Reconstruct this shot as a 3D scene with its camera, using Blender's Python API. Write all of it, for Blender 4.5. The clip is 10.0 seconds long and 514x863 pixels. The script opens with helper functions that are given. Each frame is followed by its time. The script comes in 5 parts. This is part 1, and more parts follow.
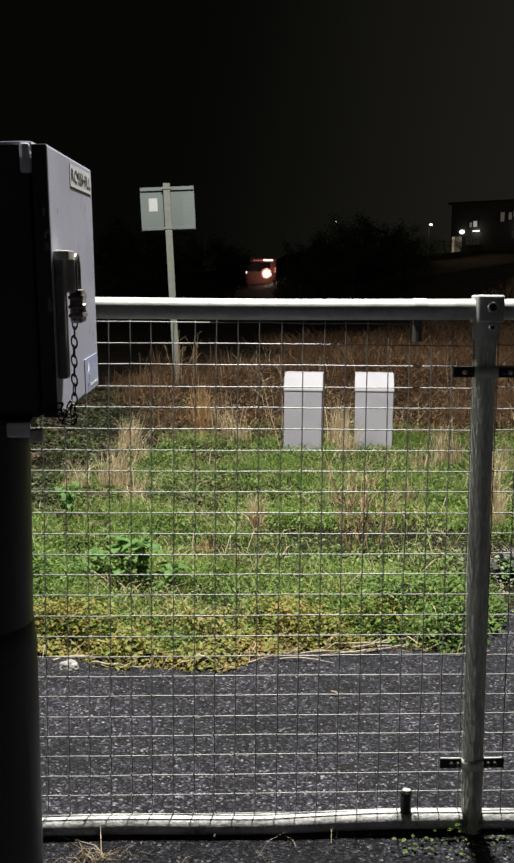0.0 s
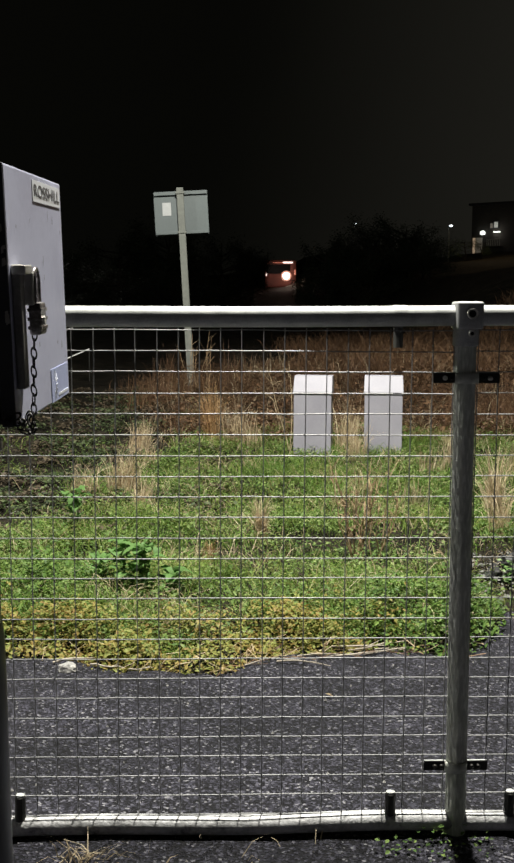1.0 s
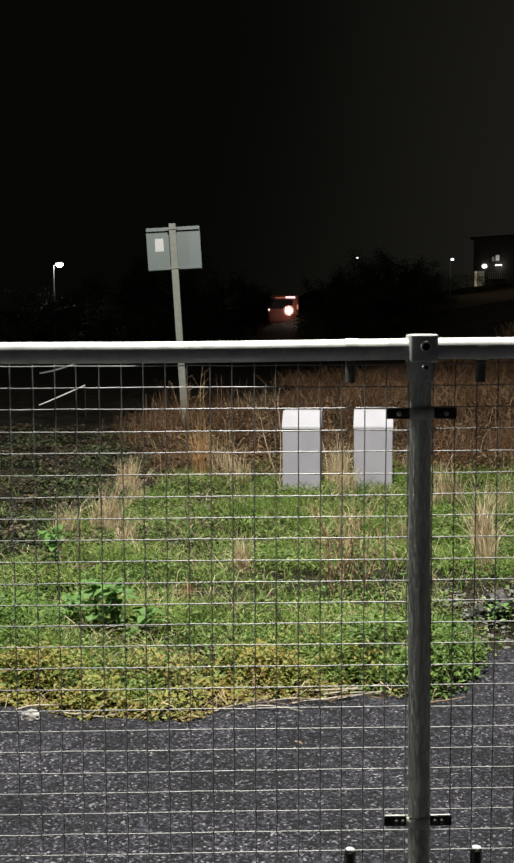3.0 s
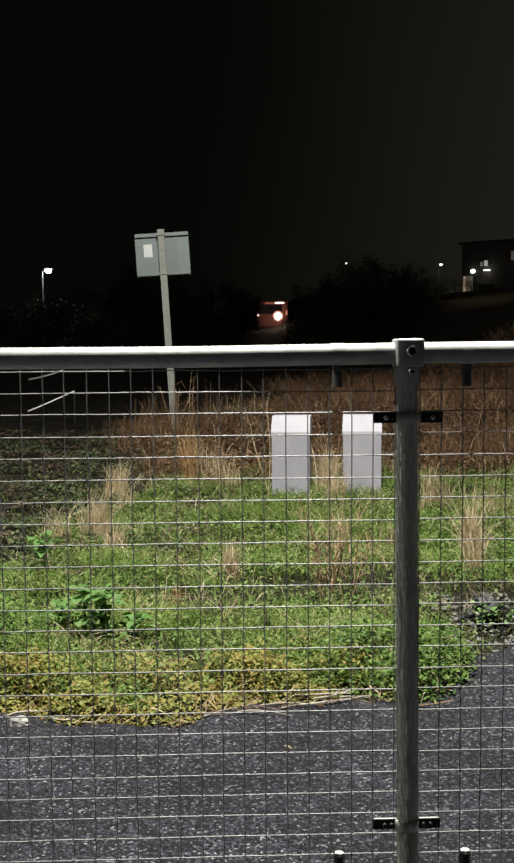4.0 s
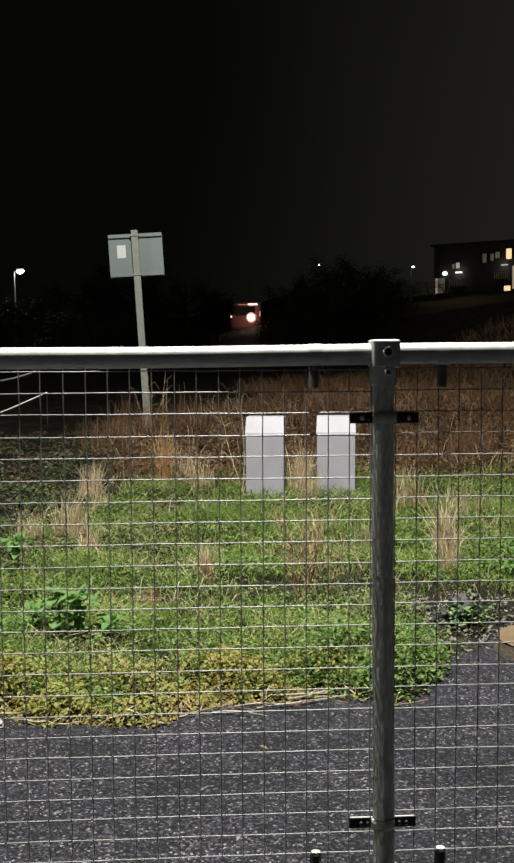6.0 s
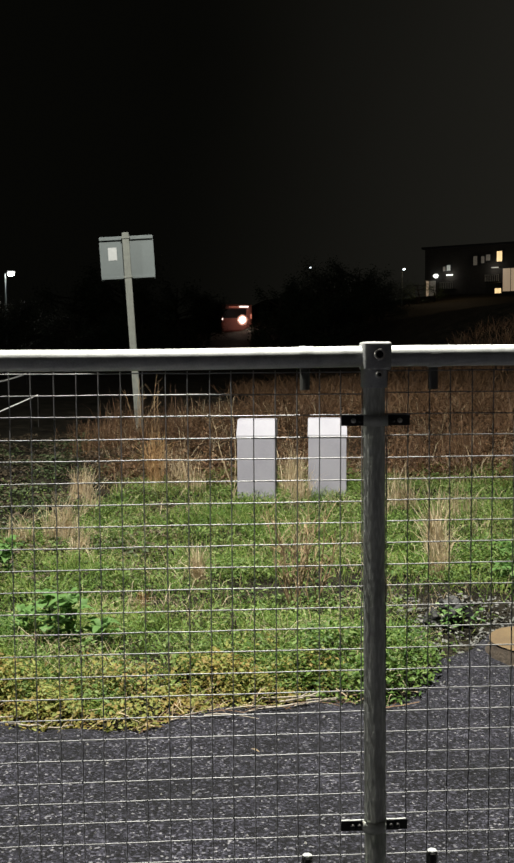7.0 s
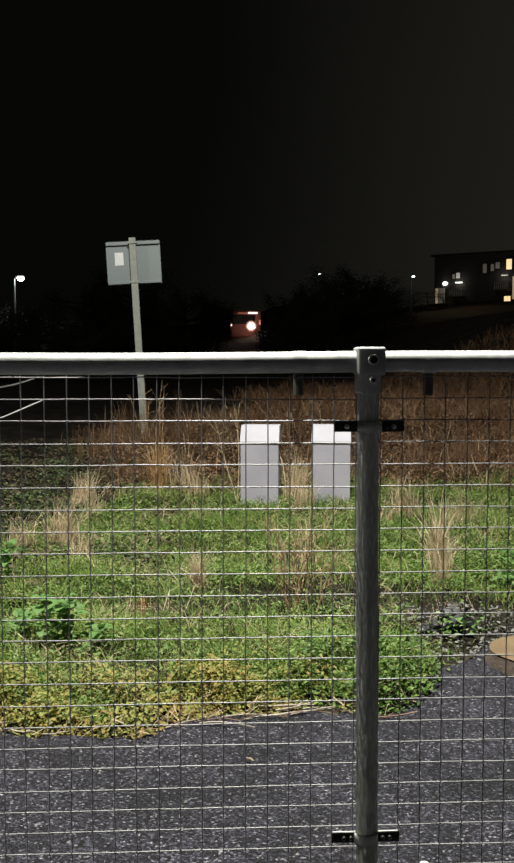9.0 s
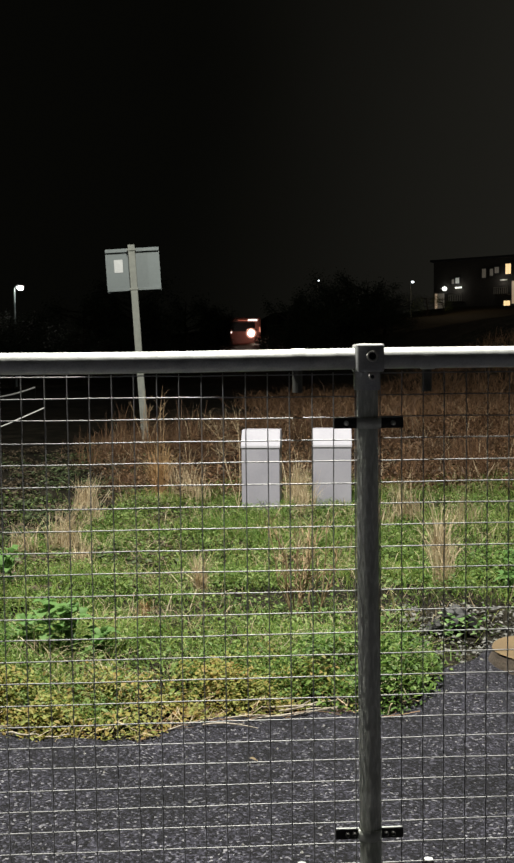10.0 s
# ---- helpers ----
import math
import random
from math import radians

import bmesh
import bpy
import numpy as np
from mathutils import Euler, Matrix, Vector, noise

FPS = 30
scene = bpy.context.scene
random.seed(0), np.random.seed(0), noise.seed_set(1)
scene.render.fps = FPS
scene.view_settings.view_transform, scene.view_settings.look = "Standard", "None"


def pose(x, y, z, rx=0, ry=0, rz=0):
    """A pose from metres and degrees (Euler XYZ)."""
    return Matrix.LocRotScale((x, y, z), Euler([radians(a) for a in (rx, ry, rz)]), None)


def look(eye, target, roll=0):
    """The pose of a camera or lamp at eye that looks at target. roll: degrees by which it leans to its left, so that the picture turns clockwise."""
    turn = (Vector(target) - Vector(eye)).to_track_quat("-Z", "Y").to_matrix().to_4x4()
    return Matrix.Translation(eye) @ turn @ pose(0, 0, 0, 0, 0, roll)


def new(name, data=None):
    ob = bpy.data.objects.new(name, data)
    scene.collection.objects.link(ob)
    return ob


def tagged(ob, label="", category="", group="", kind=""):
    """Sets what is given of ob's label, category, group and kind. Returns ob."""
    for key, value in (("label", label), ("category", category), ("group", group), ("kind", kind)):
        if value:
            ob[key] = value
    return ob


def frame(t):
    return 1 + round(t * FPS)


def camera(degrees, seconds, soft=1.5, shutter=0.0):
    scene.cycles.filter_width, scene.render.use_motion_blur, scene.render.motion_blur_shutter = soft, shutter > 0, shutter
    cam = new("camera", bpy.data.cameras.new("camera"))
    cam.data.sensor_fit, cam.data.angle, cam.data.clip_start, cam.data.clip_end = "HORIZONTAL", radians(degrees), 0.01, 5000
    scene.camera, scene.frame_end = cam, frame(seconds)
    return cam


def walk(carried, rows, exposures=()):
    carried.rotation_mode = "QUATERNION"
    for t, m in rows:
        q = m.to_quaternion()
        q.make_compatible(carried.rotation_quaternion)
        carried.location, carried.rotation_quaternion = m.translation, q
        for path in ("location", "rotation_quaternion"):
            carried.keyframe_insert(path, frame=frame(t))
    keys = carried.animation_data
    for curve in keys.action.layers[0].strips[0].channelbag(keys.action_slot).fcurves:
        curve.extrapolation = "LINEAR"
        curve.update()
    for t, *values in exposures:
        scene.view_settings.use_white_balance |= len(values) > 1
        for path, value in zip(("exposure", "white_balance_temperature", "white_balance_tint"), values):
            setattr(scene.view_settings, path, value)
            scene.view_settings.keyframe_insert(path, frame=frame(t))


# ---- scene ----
cam = camera(28.0, 10.0, soft=2.4)
PATH = [
    (0, (-0.657, -2.388, 1.287), (-0.556, -0.405, 1.045), 0.6),
    (0.5, (-0.646, -2.389, 1.297), (-0.59, -0.404, 1.057), 0.5),
    (0.8, (-0.589, -2.412, 1.299), (-0.531, -0.427, 1.06), 0.4),
    (1, (-0.568, -2.424, 1.3), (-0.508, -0.439, 1.062), 0.3),
    (1.3, (-0.521, -2.429, 1.293), (-0.459, -0.444, 1.057), 0.4),
    (1.5, (-0.508, -2.432, 1.289), (-0.452, -0.447, 1.055), 0.5),
    (2, (-0.485, -2.349, 1.297), (-0.432, -0.36, 1.09), 0.1),
    (2.5, (-0.443, -2.328, 1.3), (-0.396, -0.337, 1.115), -0.2),
    (4, (-0.428, -2.339, 1.298), (-0.358, -0.347, 1.137), -0.4),
    (4.5, (-0.426, -2.333, 1.298), (-0.344, -0.341, 1.137), -0.5),
    (5, (-0.424, -2.336, 1.299), (-0.339, -0.344, 1.137), -0.4),
    (6.5, (-0.441, -2.345, 1.295), (-0.304, -0.356, 1.139), -0.3),
    (7, (-0.436, -2.34, 1.296), (-0.297, -0.351, 1.142), -0.3),
    (7.5, (-0.411, -2.341, 1.298), (-0.277, -0.351, 1.146), -0.3),
    (8, (-0.394, -2.331, 1.3), (-0.261, -0.341, 1.151), -0.2),
    (8.5, (-0.392, -2.33, 1.296), (-0.264, -0.34, 1.148), -0.1),
    (9, (-0.398, -2.316, 1.292), (-0.275, -0.324, 1.15), 0.1),
    (9.5, (-0.396, -2.323, 1.284), (-0.276, -0.331, 1.15), -0.3),
    (10, (-0.396, -2.327, 1.271), (-0.275, -0.335, 1.143), -0.5),
]
walk(cam, [(t, look(eye, target, roll)) for t, eye, target, roll in PATH])

# ---------------------------------------------------------------- light
world = bpy.data.worlds.new("night_sky")
scene.world = world
world.use_nodes = True
wn, wl = world.node_tree.nodes, world.node_tree.links
w_co = wn.new("ShaderNodeTexCoord")
w_sep = wn.new("ShaderNodeSeparateXYZ")
w_noise = wn.new("ShaderNodeTexNoise")
w_noise.inputs["Scale"].default_value, w_noise.inputs["Detail"].default_value = 1.6, 3
# town glow beyond the flats: low cloud grows paler to the east and towards the horizon
w_east = wn.new("ShaderNodeMath")
w_east.operation = "MULTIPLY_ADD"
w_east.inputs[1].default_value = 0.16
w_up = wn.new("ShaderNodeMath")
w_up.operation = "MULTIPLY_ADD"
w_up.inputs[1].default_value = -0.20
w_map = wn.new("ShaderNodeMapRange")
w_map.interpolation_type = "SMOOTHSTEP"
w_map.inputs["From Min"].default_value, w_map.inputs["From Max"].default_value = 0.02, 0.44
w_mix = wn.new("ShaderNodeMix")
w_mix.data_type = "RGBA"
w_mix.inputs["A"].default_value = (0.0020, 0.0020, 0.0015, 1)
w_mix.inputs["B"].default_value = (0.0130, 0.0124, 0.0100, 1)
wl.new(w_co.outputs["Generated"], w_sep.inputs[0])
wl.new(w_co.outputs["Generated"], w_noise.inputs["Vector"])
wl.new(w_noise.outputs["Fac"], w_east.inputs[0])
wl.new(w_sep.outputs["X"], w_east.inputs[2])
wl.new(w_sep.outputs["Z"], w_up.inputs[0])
wl.new(w_east.outputs[0], w_up.inputs[2])
wl.new(w_up.outputs[0], w_map.inputs["Value"])
wl.new(w_map.outputs["Result"], w_mix.inputs["Factor"])
wl.new(w_mix.outputs["Result"], wn["Background"].inputs["Color"])
wn["Background"].inputs["Strength"].default_value = 1.0


def point_lamp(name, place, watts, colour, radius):
    data = bpy.data.lights.new(name, "POINT")
    data.energy, data.color, data.shadow_soft_size = watts, colour, radius
    ob = new(name, data)
    ob.location = place
    return ob


# the platform lamp overhead, which lights the whole foreground
point_lamp("platform_lamp", (-0.02, 1.5, 6.9), 6150, (1.0, 0.975, 0.86), 0.12)
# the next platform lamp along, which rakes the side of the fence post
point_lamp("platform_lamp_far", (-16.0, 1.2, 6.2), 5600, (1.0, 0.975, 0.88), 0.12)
# the street lamp beside the line
point_lamp("street_lamp_light", (-10.55, 59.6, 5.9), 130, (1.0, 0.97, 0.88), 0.15)
# red lamp added ahead of the vehicle, standing in for the headlight's halo
point_lamp("headlight_spill", (5.4, 98.3, 4.5), 60, (1.0, 0.42, 0.28), 0.3)
# an unseen lamp near the flats; lights the bank and the bushes
point_lamp("far_lamp_light", (22.6, 88.0, 11.5), 650, (1.0, 0.72, 0.42), 0.15)


# ---------------------------------------------------------------- materials
def nodes_of(name):
    m = bpy.data.materials.new(name)
    m.use_nodes = True
    return m, m.node_tree.nodes, m.node_tree.links, m.node_tree.nodes["Principled BSDF"]


def ramp_of(n, stops):
    r = n.new("ShaderNodeValToRGB")
    e = r.color_ramp.elements
    while len(e) < len(stops):
        e.new(0.5)
    for k, (p, c) in zip(e, stops):
        k.position, k.color = p, (*c, 1)
    return r


def surface(name, stops, scale=8, rough=0.6, metal=0.0, bump=0.2, bump_scale=60, fine=0.35, rough_var=0.15, dist=0.002, spec=0.5):
    """Two scales of noise mixed into a ramp of colours, with bump and uneven gloss."""
    m, n, l, p = nodes_of(name)
    geo = n.new("ShaderNodeNewGeometry")
    a = n.new("ShaderNodeTexNoise")
    a.inputs["Scale"].default_value, a.inputs["Detail"].default_value = scale, 5
    b = n.new("ShaderNodeTexNoise")
    b.inputs["Scale"].default_value, b.inputs["Detail"].default_value = bump_scale, 3
    l.new(geo.outputs["Position"], a.inputs["Vector"])
    l.new(geo.outputs["Position"], b.inputs["Vector"])
    mix = n.new("ShaderNodeMix")
    mix.inputs["Factor"].default_value = fine
    l.new(a.outputs["Fac"], mix.inputs["A"])
    l.new(b.outputs["Fac"], mix.inputs["B"])
    r = ramp_of(n, stops)
    l.new(mix.outputs["Result"], r.inputs["Fac"])
    l.new(r.outputs["Color"], p.inputs["Base Color"])
    g = n.new("ShaderNodeMapRange")
    g.inputs["To Min"].default_value, g.inputs["To Max"].default_value = max(0.05, rough - rough_var), min(1, rough + rough_var)
    l.new(a.outputs["Fac"], g.inputs["Value"])
    l.new(g.outputs["Result"], p.inputs["Roughness"])
    p.inputs["Metallic"].default_value = metal
    p.inputs["Specular IOR Level"].default_value = spec
    bm_ = n.new("ShaderNodeBump")
    bm_.inputs["Strength"].default_value, bm_.inputs["Distance"].default_value = bump, dist
    l.new(b.outputs["Fac"], bm_.inputs["Height"])
    l.new(bm_.outputs["Normal"], p.inputs["Normal"])
    return m


def leafy(name, stops, translucent=0.32, rough=0.6, patch=2.5, patchy=0.4, spec=0.35):
    """Blades and leaves: each island takes its own tone, shifted in patches."""
    m, n, l, p = nodes_of(name)
    geo = n.new("ShaderNodeNewGeometry")
    a = n.new("ShaderNodeTexNoise")
    a.inputs["Scale"].default_value, a.inputs["Detail"].default_value = patch, 3
    l.new(geo.outputs["Position"], a.inputs["Vector"])
    mix = n.new("ShaderNodeMix")
    mix.inputs["Factor"].default_value = patchy
    l.new(geo.outputs["Random Per Island"], mix.inputs["A"])
    l.new(a.outputs["Fac"], mix.inputs["B"])
    r = ramp_of(n, stops)
    l.new(mix.outputs["Result"], r.inputs["Fac"])
    l.new(r.outputs["Color"], p.inputs["Base Color"])
    p.inputs["Roughness"].default_value = rough
    p.inputs["Specular IOR Level"].default_value = spec
    t = n.new("ShaderNodeBsdfTranslucent")
    l.new(r.outputs["Color"], t.inputs["Color"])
    s = n.new("ShaderNodeMixShader")
    s.inputs[0].default_value = translucent
    l.new(p.outputs[0], s.inputs[1])
    l.new(t.outputs[0], s.inputs[2])
    l.new(s.outputs[0], n["Material Output"].inputs["Surface"])
    return m


def glow(name, colour, strength):
    m, n, l, p = nodes_of(name)
    p.inputs["Base Color"].default_value = (0.6, 0.6, 0.6, 1)
    p.inputs["Emission Color"].default_value = (*colour, 1)
    p.inputs["Emission Strength"].default_value = strength
    return m


def tarmac_material():
    m, n, l, p = nodes_of("tarmac")
    geo = n.new("ShaderNodeNewGeometry")
    v = n.new("ShaderNodeTexVoronoi")
    v.inputs["Scale"].default_value = 150
    v2 = n.new("ShaderNodeTexVoronoi")
    v2.inputs["Scale"].default_value = 38
    a = n.new("ShaderNodeTexNoise")
    a.inputs["Scale"].default_value, a.inputs["Detail"].default_value = 2.3, 6
    f = n.new("ShaderNodeTexNoise")
    f.inputs["Scale"].default_value, f.inputs["Detail"].default_value = 190, 2
    for t in (v, v2, a, f):
        l.new(geo.outputs["Position"], t.inputs["Vector"])
    p.inputs["Specular IOR Level"].default_value = 0.22
    stone = n.new("ShaderNodeSeparateColor")
    l.new(v.outputs["Color"], stone.inputs[0])
    r = ramp_of(n, [(0.0, (0.002, 0.002, 0.003)), (0.45, (0.008, 0.008, 0.011)), (0.8, (0.028, 0.028, 0.039)), (0.95, (0.068, 0.068, 0.086)), (1.0, (0.19, 0.19, 0.20))])
    l.new(stone.outputs[0], r.inputs["Fac"])
    r2 = ramp_of(n, [(0.35, (0.5, 0.5, 0.53)), (0.65, (1.25, 1.22, 1.24))])
    l.new(a.outputs["Fac"], r2.inputs["Fac"])
    mul = n.new("ShaderNodeMix")
    mul.data_type, mul.blend_type = "RGBA", "MULTIPLY"
    mul.inputs["Factor"].default_value = 1
    l.new(r.outputs["Color"], mul.inputs["A"])
    l.new(r2.outputs["Color"], mul.inputs["B"])
    l.new(mul.outputs["Result"], p.inputs["Base Color"])
    g = n.new("ShaderNodeMapRange")
    g.inputs["To Min"].default_value, g.inputs["To Max"].default_value = 0.78, 0.97
    l.new(a.outputs["Fac"], g.inputs["Value"])
    l.new(g.outputs["Result"], p.inputs["Roughness"])
    add = n.new("ShaderNodeMath")
    l.new(v.outputs["Distance"], add.inputs[0])
    l.new(f.outputs["Fac"], add.inputs[1])
    b = n.new("ShaderNodeBump")
    b.inputs["Strength"].default_value, b.inputs["Distance"].default_value = 0.85, 0.004
    l.new(add.outputs[0], b.inputs["Height"])
    l.new(b.outputs["Normal"], p.inputs["Normal"])
    return m


M_TARMAC = tarmac_material()
M_EARTH = surface("earth", [(0.25, (0.004, 0.004, 0.003)), (0.45, (0.010, 0.009, 0.007)), (0.6, (0.026, 0.023, 0.017)), (0.8, (0.09, 0.08, 0.06))], scale=3.5, rough=0.95, bump=0.8, bump_scale=45, dist=0.02, spec=0.04)
M_GALV = surface("galvanised_steel", [(0.3, (0.30, 0.31, 0.31)), (0.5, (0.42, 0.43, 0.43)), (0.75, (0.52, 0.53, 0.52))], scale=30, rough=0.6, metal=0.45, bump=0.25, bump_scale=240, dist=0.0012)
M_POST = surface("weathered_steel", [(0.3, (0.36, 0.375, 0.345)), (0.5, (0.48, 0.495, 0.46)), (0.7, (0.60, 0.615, 0.575))], scale=26, rough=0.85, metal=0.1, bump=0.5, bump_scale=160, dist=0.0015)
M_WIRE = surface("welded_wire", [(0.3, (0.16, 0.16, 0.164)), (0.6, (0.31, 0.31, 0.318))], scale=22, rough=0.5, metal=0.4, bump=0.1, bump_scale=400, dist=0.0005)


def flecked_post_material():
    """Old galvanising, olive; its slanting pale flecks paint lamplight that comes through the mesh."""
    m, n, l, p = nodes_of("light_flecked_post")
    geo = n.new("ShaderNodeNewGeometry")
    mp = n.new("ShaderNodeMapping")
    mp.inputs["Rotation"].default_value = (0, radians(24), 0)
    mp.inputs["Scale"].default_value = (170, 170, 36)
    a = n.new("ShaderNodeTexNoise")
    a.inputs["Scale"].default_value, a.inputs["Detail"].default_value = 1.0, 2
    b = n.new("ShaderNodeTexNoise")
    b.inputs["Scale"].default_value, b.inputs["Detail"].default_value = 9, 4
    l.new(geo.outputs["Position"], mp.inputs["Vector"])
    l.new(mp.outputs["Vector"], a.inputs["Vector"])
    l.new(geo.outputs["Position"], b.inputs["Vector"])
    r = ramp_of(n, [(0.38, (0.56, 0.575, 0.535)), (0.52, (0.65, 0.665, 0.62)), (0.62, (0.80, 0.81, 0.77))])
    l.new(a.outputs["Fac"], r.inputs["Fac"])
    r2 = ramp_of(n, [(0.3, (0.72, 0.74, 0.70)), (0.7, (1.0, 1.0, 1.0))])
    l.new(b.outputs["Fac"], r2.inputs["Fac"])
    mul = n.new("ShaderNodeMix")
    mul.data_type, mul.blend_type = "RGBA", "MULTIPLY"
    mul.inputs["Factor"].default_value = 1
    l.new(r.outputs["Color"], mul.inputs["A"])
    l.new(r2.outputs["Color"], mul.inputs["B"])
    l.new(mul.outputs["Result"], p.inputs["Base Color"])
    p.inputs["Roughness"].default_value, p.inputs["Specular IOR Level"].default_value = 0.92, 0.06
    bump = n.new("ShaderNodeBump")
    bump.inputs["Strength"].default_value, bump.inputs["Distance"].default_value = 0.8, 0.003
    l.new(a.outputs["Fac"], bump.inputs["Height"])
    l.new(bump.outputs["Normal"], p.inputs["Normal"])
    return m


M_POST_FLECKED = flecked_post_material()
M_GALV_WORN = surface("worn_galvanising", [(0.32, (0.12, 0.12, 0.125)), (0.45, (0.36, 0.36, 0.37)), (0.6, (0.52, 0.52, 0.54))], scale=24, rough=0.6, metal=0.3, bump=0.7, bump_scale=110, dist=0.003)
M_TWIG = surface("bleached_twig", [(0.3, (0.19, 0.16, 0.13)), (0.55, (0.35, 0.31, 0.26)), (0.8, (0.52, 0.48, 0.42))], scale=30, rough=0.85, bump=0.3, bump_scale=120)
M_DARK = surface("dark_steel", [(0.3, (0.010, 0.010, 0.010)), (0.6, (0.030, 0.029, 0.027)), (0.8, (0.07, 0.06, 0.05))], scale=40, rough=0.5, metal=0.4, bump=0.2, bump_scale=220)
M_BOLT = surface("zinc_bolt", [(0.3, (0.42, 0.41, 0.38)), (0.7, (0.62, 0.61, 0.58))], scale=60, rough=0.4, metal=0.6, bump=0.1)
M_SOCKET_SHADE = surface("socket_shade", [(0.3, (0.004, 0.004, 0.004)), (0.7, (0.010, 0.010, 0.010))], rough=0.9, bump=0.0)
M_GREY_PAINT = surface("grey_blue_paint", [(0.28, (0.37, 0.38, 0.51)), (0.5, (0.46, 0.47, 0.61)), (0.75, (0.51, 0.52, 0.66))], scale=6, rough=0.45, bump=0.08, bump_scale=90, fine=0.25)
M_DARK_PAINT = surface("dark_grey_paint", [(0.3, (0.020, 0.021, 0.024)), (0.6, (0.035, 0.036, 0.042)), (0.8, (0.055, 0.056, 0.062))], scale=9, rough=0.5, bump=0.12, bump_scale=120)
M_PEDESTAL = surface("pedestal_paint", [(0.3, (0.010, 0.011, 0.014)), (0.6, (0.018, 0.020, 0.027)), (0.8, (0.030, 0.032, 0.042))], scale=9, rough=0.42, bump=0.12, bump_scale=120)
M_CHIP = surface("paint_chip", [(0.3, (0.012, 0.012, 0.014)), (0.7, (0.03, 0.03, 0.03))], rough=0.8, bump=0.0)
M_STICKER = surface("white_sticker", [(0.3, (0.74, 0.76, 0.82)), (0.7, (0.82, 0.84, 0.90))], scale=20, rough=0.4, bump=0.02)
M_NOTICE = surface("faded_notice", [(0.3, (0.30, 0.31, 0.32)), (0.7, (0.40, 0.41, 0.42))], scale=9, rough=0.6, bump=0.02)
M_INK = surface("faded_ink", [(0.3, (0.06, 0.06, 0.07)), (0.7, (0.11, 0.11, 0.12))], rough=0.5, bump=0.0)
M_LOCK = surface("worn_lock_steel", [(0.3, (0.06, 0.055, 0.055)), (0.5, (0.20, 0.185, 0.185)), (0.7, (0.48, 0.45, 0.45))], scale=70, rough=0.32, metal=0.8, bump=0.2, bump_scale=200)
M_STUB = surface("dull_stub", [(0.3, (0.06, 0.06, 0.055)), (0.6, (0.11, 0.11, 0.10))], scale=30, rough=0.8, bump=0.2, bump_scale=150)
M_HASP = surface("hasp_steel", [(0.3, (0.14, 0.135, 0.13)), (0.6, (0.27, 0.26, 0.25))], scale=30, rough=0.5, metal=0.3, bump=0.2, bump_scale=150)
M_BLUE = surface("pale_blue_sticker", [(0.3, (0.42, 0.47, 0.72)), (0.7, (0.48, 0.53, 0.78))], scale=15, rough=0.35, bump=0.02)
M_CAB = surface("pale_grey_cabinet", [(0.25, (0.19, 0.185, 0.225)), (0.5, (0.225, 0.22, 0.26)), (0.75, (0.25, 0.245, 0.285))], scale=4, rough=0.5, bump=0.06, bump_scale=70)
# cabinet grey made paler for the lid, to paint lamplight on its slope
M_CAB_LID_LIT = surface("cabinet_lid_lit", [(0.25, (0.29, 0.285, 0.33)), (0.7, (0.345, 0.34, 0.385))], scale=6, rough=0.85, bump=0.06, bump_scale=70, spec=0.15)
M_SIGN = surface("sign_aluminium", [(0.3, (0.066, 0.080, 0.084)), (0.55, (0.088, 0.105, 0.110)), (0.75, (0.115, 0.135, 0.14))], scale=3, rough=0.55, metal=0.2, bump=0.05)
M_SIGN_POST = surface("concrete_grey_post", [(0.3, (0.095, 0.102, 0.092)), (0.6, (0.15, 0.158, 0.144))], scale=14, rough=0.7, bump=0.25, bump_scale=80)
M_BARK = surface("bark", [(0.3, (0.030, 0.022, 0.016)), (0.6, (0.07, 0.052, 0.038)), (0.8, (0.11, 0.085, 0.065))], scale=25, rough=0.9, bump=0.8, bump_scale=70, dist=0.006)
# far limbs' silhouette is put into the colour: bark taken near black
M_BARK_DARK = surface("silhouette_bark", [(0.3, (0.006, 0.005, 0.004)), (0.7, (0.016, 0.013, 0.010))], scale=6, rough=0.95, bump=0.5, bump_scale=30, dist=0.01, spec=0.1)
M_CUT = surface("cut_wood", [(0.3, (0.085, 0.056, 0.028)), (0.55, (0.13, 0.088, 0.043)), (0.8, (0.175, 0.125, 0.064))], scale=12, rough=0.8, bump=0.2, bump_scale=120)
M_CHIPS = surface("pale_chippings", [(0.35, (0.16, 0.16, 0.16)), (0.55, (0.32, 0.31, 0.30)), (0.75, (0.55, 0.54, 0.50))], scale=14, rough=0.7, bump=0.2)
M_RUBBLE = surface("grey_rubble", [(0.3, (0.05, 0.05, 0.05)), (0.5, (0.12, 0.12, 0.115)), (0.75, (0.27, 0.26, 0.24))], scale=16, rough=0.85, bump=0.4)
M_RUBBISH = surface("black_plastic", [(0.3, (0.006, 0.006, 0.007)), (0.7, (0.02, 0.02, 0.022))], rough=0.62, bump=0.3, bump_scale=40)
M_FARWALL = surface("dark_render", [(0.3, (0.035, 0.032, 0.030)), (0.7, (0.07, 0.065, 0.06))], scale=0.6, rough=0.9, bump=0.1, bump_scale=4)
